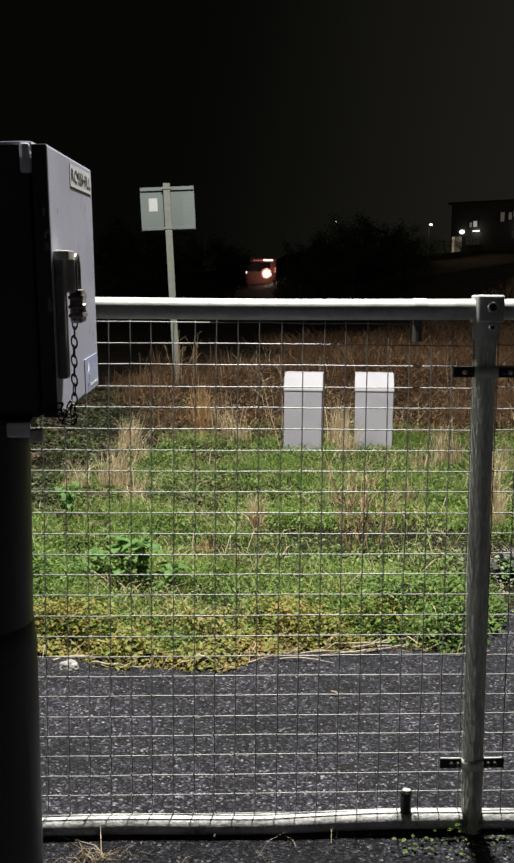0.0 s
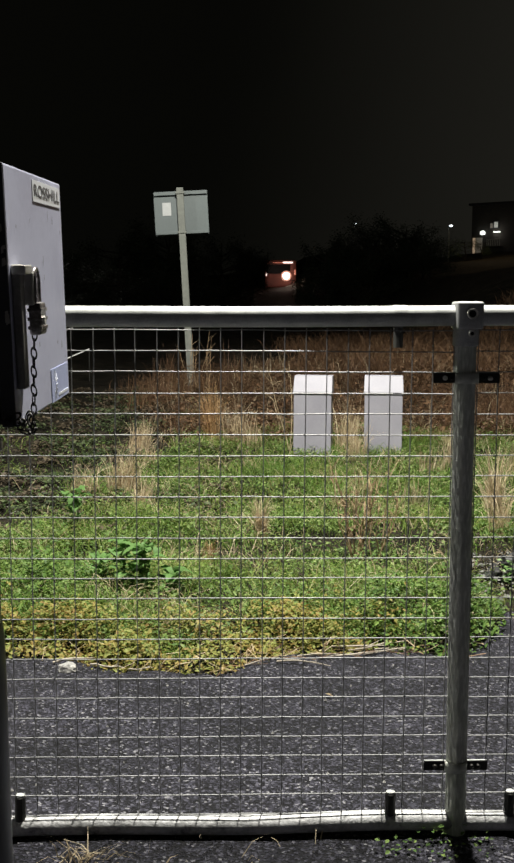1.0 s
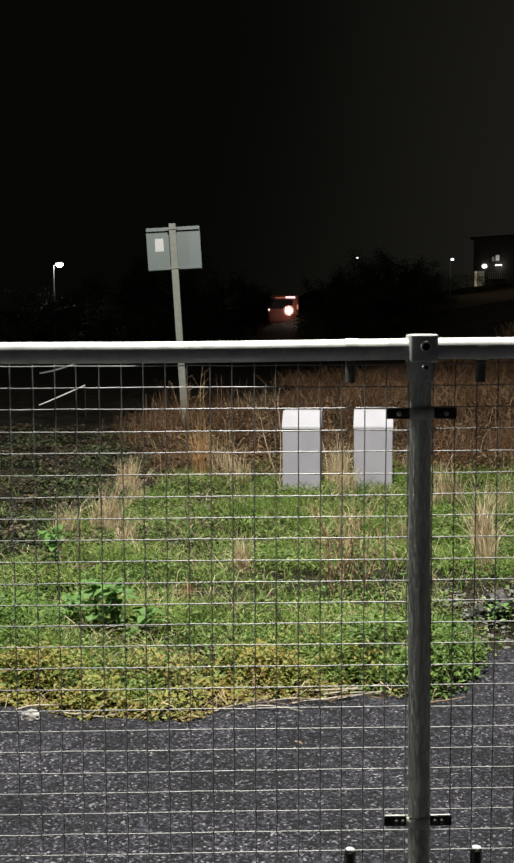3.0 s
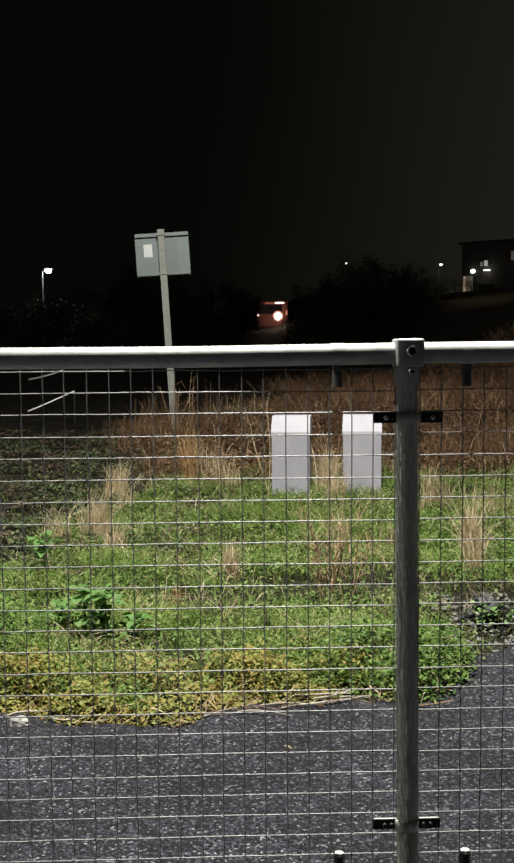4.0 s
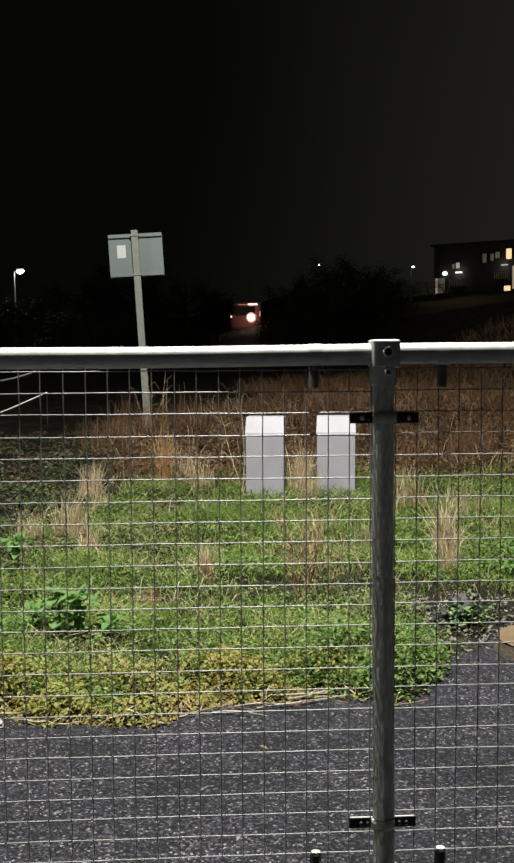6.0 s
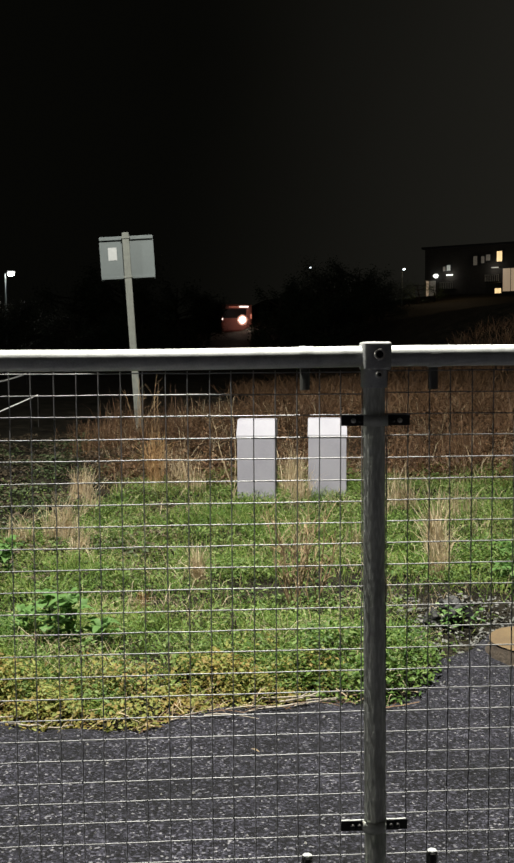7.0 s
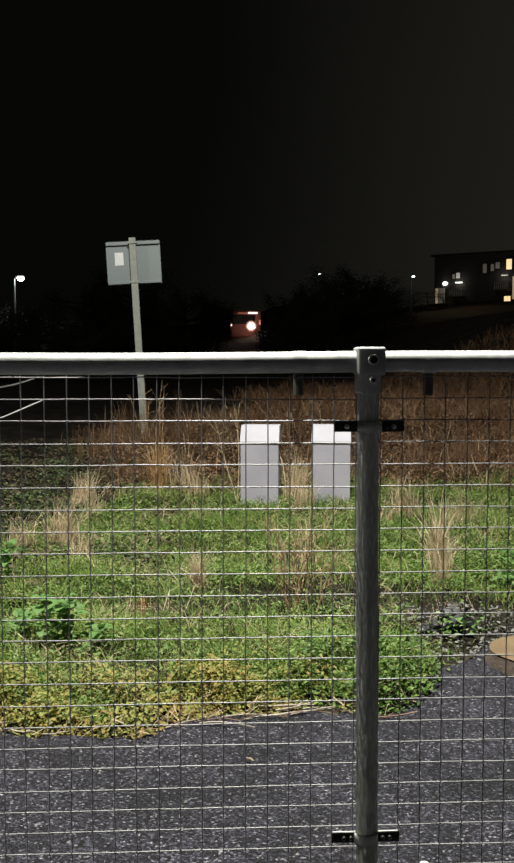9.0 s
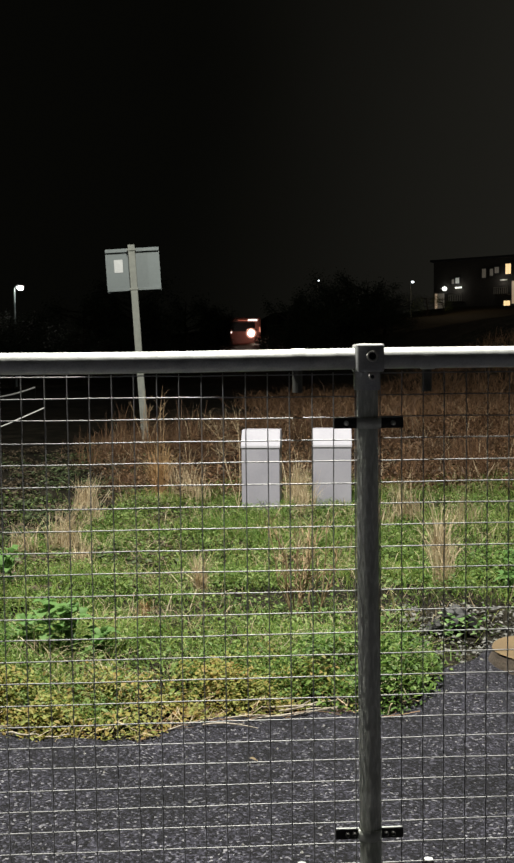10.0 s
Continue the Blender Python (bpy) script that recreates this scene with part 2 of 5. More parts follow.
# near-white colour that paints the lamp's glint on distant rails
M_RAIL_GLINT = surface("rail_glint", [(0.3, (0.8, 0.8, 0.8)), (0.7, (0.92, 0.92, 0.92))], scale=2, rough=0.3, metal=0.15, bump=0.0, rough_var=0.05)
M_VEHICLE = surface("vehicle_paint", [(0.3, (0.12, 0.05, 0.045)), (0.7, (0.20, 0.09, 0.08))], scale=0.8, rough=0.4, bump=0.0)
M_GLASS_DARK = surface("dark_glass", [(0.3, (0.008, 0.008, 0.010)), (0.7, (0.012, 0.012, 0.014))], rough=0.1, bump=0.0, rough_var=0.03)

M_GRASS = leafy("green_grass", [(0.12, (0.050, 0.105, 0.016)), (0.42, (0.105, 0.19, 0.030)), (0.62, (0.17, 0.24, 0.050)), (0.78, (0.27, 0.27, 0.095)), (1.0, (0.46, 0.39, 0.22))], patch=1.6, patchy=0.5)
M_WEED = leafy("weed_leaves", [(0.12, (0.038, 0.080, 0.018)), (0.4, (0.100, 0.175, 0.040)), (0.7, (0.19, 0.26, 0.080)), (0.9, (0.30, 0.33, 0.15))], patch=3.0, patchy=0.45)
M_LUSH = leafy("lush_weed_leaves", [(0.15, (0.030, 0.075, 0.014)), (0.5, (0.095, 0.175, 0.034)), (0.85, (0.21, 0.29, 0.075))], patch=5.0, patchy=0.45)
M_YELLOW = leafy("yellowing_leaves", [(0.1, (0.075, 0.045, 0.018)), (0.25, (0.20, 0.115, 0.036)), (0.42, (0.27, 0.215, 0.060)), (0.60, (0.20, 0.235, 0.056)), (0.78, (0.31, 0.31, 0.10)), (0.95, (0.40, 0.38, 0.17))], patch=7.0, patchy=0.68)
M_DOCK = leafy("dock_leaves", [(0.1, (0.065, 0.145, 0.036)), (0.5, (0.135, 0.25, 0.075)), (0.9, (0.30, 0.39, 0.20))], patch=6, patchy=0.3, rough=0.6, spec=0.3, translucent=0.4)
M_STRAW = leafy("pale_straw", [(0.1, (0.27, 0.20, 0.115)), (0.45, (0.50, 0.40, 0.26)), (0.8, (0.66, 0.56, 0.40)), (1.0, (0.76, 0.69, 0.52))], patch=3, patchy=0.3, translucent=0.38)
M_BROWN = leafy("brown_dead_grass", [(0.1, (0.034, 0.018, 0.010)), (0.45, (0.105, 0.056, 0.030)), (0.75, (0.215, 0.128, 0.070)), (1.0, (0.48, 0.37, 0.24))], patch=0.9, patchy=0.5, translucent=0.3)
M_TAWNY = leafy("tawny_dead_grass", [(0.1, (0.15, 0.075, 0.032)), (0.45, (0.34, 0.20, 0.095)), (0.8, (0.52, 0.36, 0.19)), (1.0, (0.66, 0.52, 0.33))], patch=4, patchy=0.35, translucent=0.35)
M_MOULD = leafy("leaf_mould", [(0.1, (0.024, 0.018, 0.012)), (0.5, (0.085, 0.066, 0.044)), (0.85, (0.18, 0.145, 0.100)), (1.0, (0.38, 0.33, 0.25))], patch=2.2, patchy=0.5)
M_DULL = leafy("dull_weed_leaves", [(0.1, (0.018, 0.030, 0.012)), (0.5, (0.055, 0.080, 0.032)), (0.9, (0.16, 0.19, 0.10))], patch=2.6, patchy=0.5)
M_STEM = surface("red_brown_stem", [(0.3, (0.13, 0.080, 0.045)), (0.5, (0.27, 0.185, 0.105)), (0.7, (0.46, 0.36, 0.22))], scale=20, rough=0.8, bump=0.2)
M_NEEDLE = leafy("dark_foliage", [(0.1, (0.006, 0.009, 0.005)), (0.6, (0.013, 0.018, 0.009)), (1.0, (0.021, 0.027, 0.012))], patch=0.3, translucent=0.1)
M_BUSH = leafy("hedge_foliage", [(0.1, (0.03, 0.05, 0.012)), (0.6, (0.06, 0.10, 0.025)), (1.0, (0.09, 0.12, 0.03))], patch=0.3, translucent=0.1)

M_LAMP_WHITE = glow("lamp_white", (1.0, 0.97, 0.86), 30)
M_LAMP_FAR = glow("lamp_far", (0.85, 0.95, 1.0), 3.0)
M_HEADLIGHT = glow("headlight", (1.0, 0.80, 0.66), 60)
# three glows, fading outwards, that paint the glare about the headlight
M_GLARE = glow("lamp_reflector", (1.0, 0.72, 0.58), 3.0)
M_GLARE_MID = glow("headlight_glare_mid", (1.0, 0.56, 0.42), 0.75)
M_GLARE_RIM = glow("headlight_glare_rim", (1.0, 0.42, 0.30), 0.30)
M_MARKER = glow("marker_light", (1.0, 0.80, 0.72), 1.6)
M_TAIL = glow("red_marker", (1.0, 0.22, 0.12), 0.35)
M_WARM = glow("warm_window", (1.0, 0.70, 0.34), 1.1)
M_WARM_DIM = glow("dim_window", (0.9, 0.75, 0.55), 0.045)
# glow that stands in for lamplight on the flats' wall and corner
M_LAMPLIT_WALL = glow("lamplit_wall", (1.0, 0.72, 0.46), 0.26)
M_COOL_DIM = glow("dim_cool_window", (0.95, 1.0, 0.9), 0.22)
M_PALE_RAIL = surface("pale_railing", [(0.3, (0.55, 0.55, 0.52)), (0.7, (0.7, 0.7, 0.67))], scale=3, rough=0.5, bump=0.0)
M_COOL = glow("cool_window", (0.95, 1.0, 0.9), 2.2)


# ---------------------------------------------------------------- mesh tools
def mesh_of(name, bm, material, smooth=False):
    me = bpy.data.meshes.new(name)
    for face in bm.faces:
        face.smooth = smooth
    bm.to_mesh(me)
    bm.free()
    me.materials.append(material)
    return me


def part(name, bm, material, parent, label="", smooth=False):
    ob = new(name, mesh_of(name, bm, material, smooth))
    ob.parent = parent
    return tagged(ob, label)


def thing(name, place, label, category, group="", kind=""):
    ob = new(name)
    ob.location = place
    ob.empty_display_size = 0.1
    return tagged(ob, label, category, group, kind)


def box(bm, c, size, bevel=0.0, m=None):
    r = bmesh.ops.create_cube(bm, size=1, matrix=(m or Matrix()) @ Matrix.Translation(c) @ Matrix.Diagonal((*size, 1)))
    if bevel:
        es = {e for v in r["verts"] for e in v.link_edges}
        bmesh.ops.bevel(bm, geom=list(es), offset=bevel, segments=2, profile=0.6, affect="EDGES")
    return bm


def tube(bm, pts, radii, seg=12, cap=True):
    """A tube along points; radii: one number or one a point."""
    pts = [Vector(p) for p in pts]
    radii = radii if isinstance(radii, (list, tuple)) else [radii] * len(pts)
    rings = []
    for k, p in enumerate(pts):
        d = (pts[min(k + 1, len(pts) - 1)] - pts[max(k - 1, 0)]).normalized()
        side = d.cross(Vector((0, 0, 1)) if abs(d.z) < 0.9 else Vector((1, 0, 0))).normalized()
        up = side.cross(d)
        rings.append([bm.verts.new(p + radii[k] * (math.cos(a) * side + math.sin(a) * up)) for a in (2 * math.pi * i / seg for i in range(seg))])
    for a, b in zip(rings, rings[1:]):
        for i in range(seg):
            bm.faces.new((a[i], a[(i + 1) % seg], b[(i + 1) % seg], b[i]))
    if cap:
        for face in (bm.faces.new(rings[0][::-1]), bm.faces.new(rings[-1])):
            for edge in face.edges:
                edge.smooth = False
    bmesh.ops.recalc_face_normals(bm, faces=bm.faces[:])
    return bm


def ring(bm, c, r, minor, m, seg=14, mseg=6, stretch=1.0):
    vs = []
    for i in range(seg):
        a = 2 * math.pi * i / seg
        row = []
        for j in range(mseg):
            b = 2 * math.pi * j / mseg
            q = Vector(((r + minor * math.cos(b)) * math.cos(a), (r + minor * math.cos(b)) * math.sin(a) * stretch, minor * math.sin(b)))
            row.append(bm.verts.new(Vector(c) + m.to_3x3() @ q))
        vs.append(row)
    for i in range(seg):
        for j in range(mseg):
            bm.faces.new((vs[i][j], vs[(i + 1) % seg][j], vs[(i + 1) % seg][(j + 1) % mseg], vs[i][(j + 1) % mseg]))
    bmesh.ops.recalc_face_normals(bm, faces=bm.faces[:])
    return bm


def raw_mesh(name, verts, faces, material, smooth=False):
    me = bpy.data.meshes.new(name)
    me.from_pydata(verts.tolist(), [], faces.tolist() if hasattr(faces, "tolist") else faces)
    me.materials.append(material)
    if smooth:
        me.shade_smooth()
    return me


rng = np.random.default_rng(7)


def rand(a, b, n):
    return rng.uniform(a, b, n)


def wave(x, y, s=1.0, k=0.0):
    """A cheap, smooth, uneven field between about -1 and 1."""
    x, y = x * s + k, y * s - 0.7 * k
    return (np.sin(1.7 * x + 1.3 * np.sin(0.9 * y + k)) + np.sin(2.3 * y + 1.1 * np.sin(1.6 * x)) + 0.6 * np.sin(4.1 * x + 3.3 * y + k)) / 2.6


def step(a, b, v):
    t = np.clip((v - a) / (b - a), 0, 1)
    return t * t * (3 - 2 * t)


# the ragged rim of the tarmac: y for x
def rim(x):
    return np.interp(x, [-6, -2.4, -1.5, -1.22, -1.05, -0.85, -0.72, -0.57, -0.47, -0.3, 0, 0.14, 0.22, 0.32, 0.42, 0.53, 0.62, 0.8, 1.0, 1.6, 3, 6], [1.6, 1.5, 1.36, 1.30, 1.25, 1.17, 1.13, 1.17, 1.29, 1.33, 1.40, 1.38, 1.33, 1.35, 1.44, 1.60, 1.86, 2.0, 2.3, 2.7, 3.0, 3.2]) + 0.025 * wave(x, x * 0, 9)


def height(x, y):
    near = 0.06 * step(0.0, 0.6, y - rim(x)) * (1 + 0.5 * wave(x, y, 2.0)) + 0.10 * step(3.0, 7.0, y)
    brow = 0.30 * step(6.5, 10.0, y) * step(-2.5, 0.5, x) * (1 - 0.5 * step(16, 24, y))
    bank = 2.6 * step(2.5, 10.0, x - 0.02 * y) * step(13, 30, y)
    far = (1 - step(8, 24, x)) * 0.085 * np.maximum(0, y - 66) * step(-60, -10, x + 40) * (1 - step(104, 140, y)) + (1 - step(8, 24, x)) * step(66, 140, y) * step(104, 140, y) * 5.5
    right = 5.0 * step(35, 125, y) * step(0, 26, x)
    return near + brow + bank + np.minimum(far, 6.0) + right * (1 - 0.6 * step(66, 104, y) * (1 - step(10, 30, x))) + 0.05 * wave(x, y, 0.5) * step(4, 9, y)


# ---------------------------------------------------------------- ground
def graded(stops):
    out = []
    for a, b, n in stops:
        out += list(np.linspace(a, b, n, endpoint=False))
    return np.array(out + [stops[-1][1]])


def sheet(xs, ys, z):
    gx, gy = np.meshgrid(xs, ys)
    verts = np.stack([gx.ravel(), gy.ravel(), z(gx, gy).ravel()], 1)
    w, h = len(xs), len(ys)
    i = (np.arange(h - 1)[:, None] * w + np.arange(w - 1)).ravel()
    return verts, np.stack([i, i + 1, i + w + 1, i + w], 1)


gx = graded([(-600, -60, 14), (-60, -8, 26), (-8, -2.5, 30), (-2.5, 3, 110), (3, 10, 30), (10, 80, 36), (80, 600, 14)])
gy = graded([(-300, -10, 12), (-10, 0.6, 20), (0.6, 6, 120), (6, 14, 60), (14, 40, 40), (40, 160, 50), (160, 1500, 16)])
v, f = sheet(gx, gy, lambda x, y: height(x, y) - 0.02)
tagged(new("ground", raw_mesh("ground", v, f, M_EARTH, True)), "dark earth with bare patches under grass and weeds", "ground", kind="structure")

gx = np.linspace(-6, 6, 260)
gt = np.concatenate([np.linspace(-7, -0.6, 24, endpoint=False), np.linspace(-0.6, 0, 40)])
uu, tt = np.meshgrid(gx, gt)
yy = np.where(tt < -0.6, -0.6 + (tt + 0.6) * 1.0, tt) + rim(uu) * step(-3, -0.6, tt)
zz = 0.004 * wave(uu, yy, 3.0) + 0.002 + 0.003 * wave(uu, yy, 11) - 0.03 * step(-0.012, 0.0, tt)
v = np.stack([uu.ravel(), yy.ravel(), zz.ravel()], 1)
w = len(gx)
i = (np.arange(len(gt) - 1)[:, None] * w + np.arange(w - 1)).ravel()
tagged(new("pavement", raw_mesh("pavement", v, np.stack([i, i + 1, i + w + 1, i + w], 1), M_TARMAC, True)), "worn dark tarmac with pale chippings and a ragged edge", "pavement", kind="structure")

# ---------------------------------------------------------------- fence
RAIL_Z, LOW_Z = 1.280, 0.031


def rail_y(x):
    """The top rail slants slightly across the plane of the mesh."""
    return 0.010 - 0.045 * min(0.9, max(0.0, -x))


def wobble(p0, p1, n, amount, seed):
    r = random.Random(seed)
    out = []
    for k in range(n + 1):
        q = Vector(p0).lerp(Vector(p1), k / n)
        out.append(q + Vector((0, r.uniform(-amount, amount), r.uniform(-amount, amount))))
    return out


fence = thing("fence", (0, 0, 0), "galvanised tubular steel fence with a post and two rails", "fence")
pts = [(x, rail_y(x), RAIL_Z + 0.0048 * min(1.0, max(0.0, 1 + x / 0.6)) + 0.0012 * math.sin(5 * x) - 0.004 * (x < -0.3) * (abs(x) - 0.3)) for x in np.linspace(-2.6, 2.6, 41)]
part("top_rail", tube(bmesh.new(), pts, 0.0242, 20), M_GALV, fence, "round galvanised rail, bright on top", True)
pts = [(x, 0.0, LOW_Z + 0.0025 * math.sin(3.1 * x + 1) - 0.003 * math.sin(9 * x)) for x in np.linspace(-2.6, 2.6, 61)]
part("bottom_rail", tube(bmesh.new(), pts, 0.0245, 16), M_GALV_WORN, fence, "worn bottom rail lying close to the ground", True)


def post_parts(x):
    p = part("post", tube(bmesh.new(), [(x + 0.006, -0.002, -0.25), (x + 0.004, -0.002, 0.1), (x - 0.001, 0.0, 0.7), (x - 0.003, 0.002, 1.30)], 0.0255, 20), M_POST_FLECKED, fence, "dull grey-green round post, light through the mesh painted as flecks", True)
    bm = box(bmesh.new(), (x, 0.003, RAIL_Z + 0.0055), (0.064, 0.068, 0.064), 0.006)
    tube(bm, [(x - 0.003, 0.002, 1.213), (x - 0.003, 0.002, 1.216), (x - 0.003, 0.002, 1.29)], [0.028, 0.0305, 0.0305], 20)
    c = part("clamp", bm, M_GALV, fence, "galvanised tee clamp", True)
    for z, r in ((RAIL_Z + 0.0095, 0.0105), (1.2435, 0.0065)):
        bm = bmesh.new()
        ring(bm, (x + 0.004, -0.0315, z), r, 0.0028, Matrix.Rotation(radians(90), 4, "X"), 16, 6)
        part("screw_socket", bm, M_BOLT, c, "round screw socket with a bright rim", True)
        # no hole is cut: a black disc paints the shade in the socket
        part("screw", tube(bmesh.new(), [(x + 0.004, -0.0325, z), (x + 0.004, -0.020, z)], r, 14), M_SOCKET_SHADE, c, "black disc that paints the shade inside the socket")


def clip_bar(x, z, bolt_material):
    part("clip_bar", box(bmesh.new(), (x - 0.052, -0.012, z), (0.056, 0.004, 0.024), 0.001), M_DARK, fence, "dark steel clip bar beside the post")
    b = part("clip_bar", box(bmesh.new(), (x + 0.050, -0.012, z), (0.056, 0.004, 0.024), 0.001), M_DARK, fence, "dark steel clip bar beside the post")
    for dx, tip in ((-0.052, -0.004), (0.050, 0.004)):
        # thin pale strip paints the lit top edge of the dark bar
        bm = box(bmesh.new(), (x + dx, -0.0105, z + 0.0124), (0.054, 0.005, 0.002), 0.001)
        for v_ in bm.verts:
            v_.co.z += 0.10 * tip * (v_.co.x - x) / 0.05 * 10 * abs(v_.co.x - x)
        part("clip_lip", bm, M_GALV, b, "pale strip that paints light on the clip bar's top edge")
    bm = bmesh.new()
    n = 14
    prev = None
    for k in range(n + 1):
        a = math.pi * (1 + k / n)
        ring_pts = []
        for r, h in ((0.0262, -0.012), (0.0262, 0.012), (0.0295, 0.012), (0.0295, -0.012)):
            ring_pts.append(bm.verts.new((x - 0.001 + r * math.cos(a), -0.006 + (r + 0.0) * math.sin(a) * 1.0, z + h)))
        if prev:
            for i in range(4):
                bm.faces.new((prev[i], prev[(i + 1) % 4], ring_pts[(i + 1) % 4], ring_pts[i]))
        prev = ring_pts
    bmesh.ops.recalc_face_normals(bm, faces=bm.faces[:])
    part("strap", bm, M_POST, b, "thin strap round the post", True)
    for dx in (-0.053, -0.037, 0.038, 0.054):
        part("bolt", tube(bmesh.new(), [(x + dx, -0.013, z), (x + dx, -0.0195, z), (x + dx, -0.0215, z)], [0.0058, 0.0056, 0.003], 10), bolt_material if abs(dx) > 0.045 else M_DARK, b, "", True)


post_parts(0.0)
clip_bar(0.0, 1.1385, M_BOLT)
clip_bar(0.0, 0.182, M_DARK)
post_parts(-2.55)
post_parts(2.55)
for x in (-1.072, -0.160, 0.139):
    bm = tube(bmesh.new(), [(x, -0.004, LOW_Z), (x + 0.001, -0.004, 0.106), (x + 0.001, -0.004, 0.109)], [0.0135, 0.0135, 0.011], 12)
    s = part("stub", bm, M_DARK, fence, "short dark stub on the bottom rail")
    part("stub_cap", tube(bmesh.new(), [(x + 0.001, -0.004, 0.1085), (x + 0.001, -0.004, 0.1115)], 0.0108, 12), M_GALV, s, "pale cap on the stub's top")
    part("stub", tube(bmesh.new(), [(x, 0.020, 1.262), (x, 0.020, 1.208)], 0.0115, 12), M_STUB, fence, "short dull stub under the top rail")
    part("collar", tube(bmesh.new(), [(x + dx, rail_y(x), RAIL_Z + 0.0036 * (x > -0.5)) for dx in (-0.016, -0.013, 0.013, 0.016)], [0.0243, 0.0247, 0.0247, 0.0243], 20), M_GALV, fence, "", True)


def wire_mesh_panel(x0, columns, direction, lift, shift, seed):
    """Welded 50 mm mesh: each wire is a piece of its own."""
    r = random.Random(seed)
    x1 = x0 + direction * 0.05 * (columns - 1)
    p = thing("mesh_panel", (0, 0, 0), "welded wire mesh panel with square 50 mm openings", "wire mesh", "mesh panels of the fence")
    shared = {}
    for k in range(columns):
        kind = k % 5
        if kind not in shared:
            q = random.Random(seed + kind)
            pts = [(q.uniform(-0.0006, 0.0006), q.uniform(-0.0008, 0.0008), z) for z in np.linspace(0.045, 1.2535, 13)]
            shared[kind] = mesh_of("wire", tube(bmesh.new(), pts, 0.00140, 6), M_WIRE, True)
        o = new("wire", shared[kind])
        o.parent = p
        o.location = (x0 + direction * 0.05 * k + r.uniform(-0.0012, 0.0012), 0.0016 + shift, lift)
    rows = {}
    for k in range(-2, 23):
        kind = k % 4
        if kind not in rows:
            q = random.Random(seed + 40 + kind)
            n = max(8, columns // 2)
            pts = [(x0 - direction * 0.012 + (x1 - x0 + direction * 0.024) * i / n, q.uniform(-0.0010, 0.0010), q.uniform(-0.0011, 0.0011)) for i in range(n + 1)]
            rows[kind] = mesh_of("wire", tube(bmesh.new(), pts, 0.00150, 6), M_WIRE, True)
        o = new("wire", rows[kind])
        o.parent = p
        o.location = (0, -0.0016 + shift, 1.150 - 0.0497 * k + lift + r.uniform(-0.0009, 0.0009))
    return p


wire_mesh_panel(-0.030, 50, -1, 0.0, 0.0, 11)
wire_mesh_panel(0.024, 50, 1, 0.003, -0.010, 23)

# ---------------------------------------------------------------- lineside box on its pedestal
box_x, box_y0, box_y1, box_z0, box_z1 = -0.846, -1.052, -0.680, 1.140, 1.485
box_thing = thing("equipment_box", (0, 0, 0), "dark grey lineside equipment box on a pedestal with a padlocked door", "box")
bm = bmesh.new()
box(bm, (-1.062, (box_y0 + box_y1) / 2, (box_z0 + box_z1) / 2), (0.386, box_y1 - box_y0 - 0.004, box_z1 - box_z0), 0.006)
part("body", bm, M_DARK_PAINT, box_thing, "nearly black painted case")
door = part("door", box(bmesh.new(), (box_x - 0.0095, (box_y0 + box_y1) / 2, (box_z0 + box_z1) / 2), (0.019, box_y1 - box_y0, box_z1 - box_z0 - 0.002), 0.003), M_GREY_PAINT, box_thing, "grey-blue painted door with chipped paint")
# the lug's white colour paints the lamplight that catches it
part("hinge_lug", box(bmesh.new(), (box_x - 0.027, box_y0 + 0.001, box_z1 - 0.018), (0.013, 0.016, 0.036), 0.004), M_STICKER, box_thing, "worn metal lug, the light on it painted white")
# a pale strip over the case's top, a near-black one over the door's edge
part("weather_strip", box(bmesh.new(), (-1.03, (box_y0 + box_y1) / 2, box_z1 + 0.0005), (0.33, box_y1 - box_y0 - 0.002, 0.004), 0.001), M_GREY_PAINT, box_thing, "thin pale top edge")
part("door_edge", box(bmesh.new(), (box_x - 0.0095, box_y0 - 0.0016, (box_z0 + box_z1) / 2), (0.0186, 0.004, box_z1 - box_z0 - 0.003), 0.001), M_DARK_PAINT, box_thing, "near-black strip over the door's near edge")
hasp = part("hasp", box(bmesh.new(), (box_x + 0.006, box_y0 + 0.024, 1.272), (0.012, 0.026, 0.165), 0.003), M_HASP, door, "grey steel hasp bar")
part("hasp_top", box(bmesh.new(), (box_x + 0.010, box_y0 + 0.030, 1.3475), (0.020, 0.040, 0.012), 0.002), M_BOLT, door, "worn bright hasp end")
part("staple", box(bmesh.new(), (box_x + 0.012, box_y0 + 0.052, 1.322), (0.018, 0.012, 0.045), 0.003), M_BOLT, door, "worn metal staple")
r = random.Random(5)
for k in range(15):
    w, h = r.uniform(0.0012, 0.003), r.uniform(0.004, 0.018)
    y, z = r.uniform(box_y0 + 0.05, box_y1 - 0.02), r.uniform(box_z0 + 0.06, box_z1 - 0.05)
    bm = bmesh.new()
    vs = [bm.verts.new((0, dy, dz)) for dy, dz in ((-w / 2, -h / 2), (w / 2, -h / 3), (w / 2.5, h / 2), (-w / 3, h / 2.2))]
    bm.faces.new(vs)
    o = part("paint_chip", bmesh.ops.solidify(bm, geom=bm.faces[:], thickness=0.0006) and bm, M_CHIP, door)
    o.location = (box_x + 0.0010, y, z)

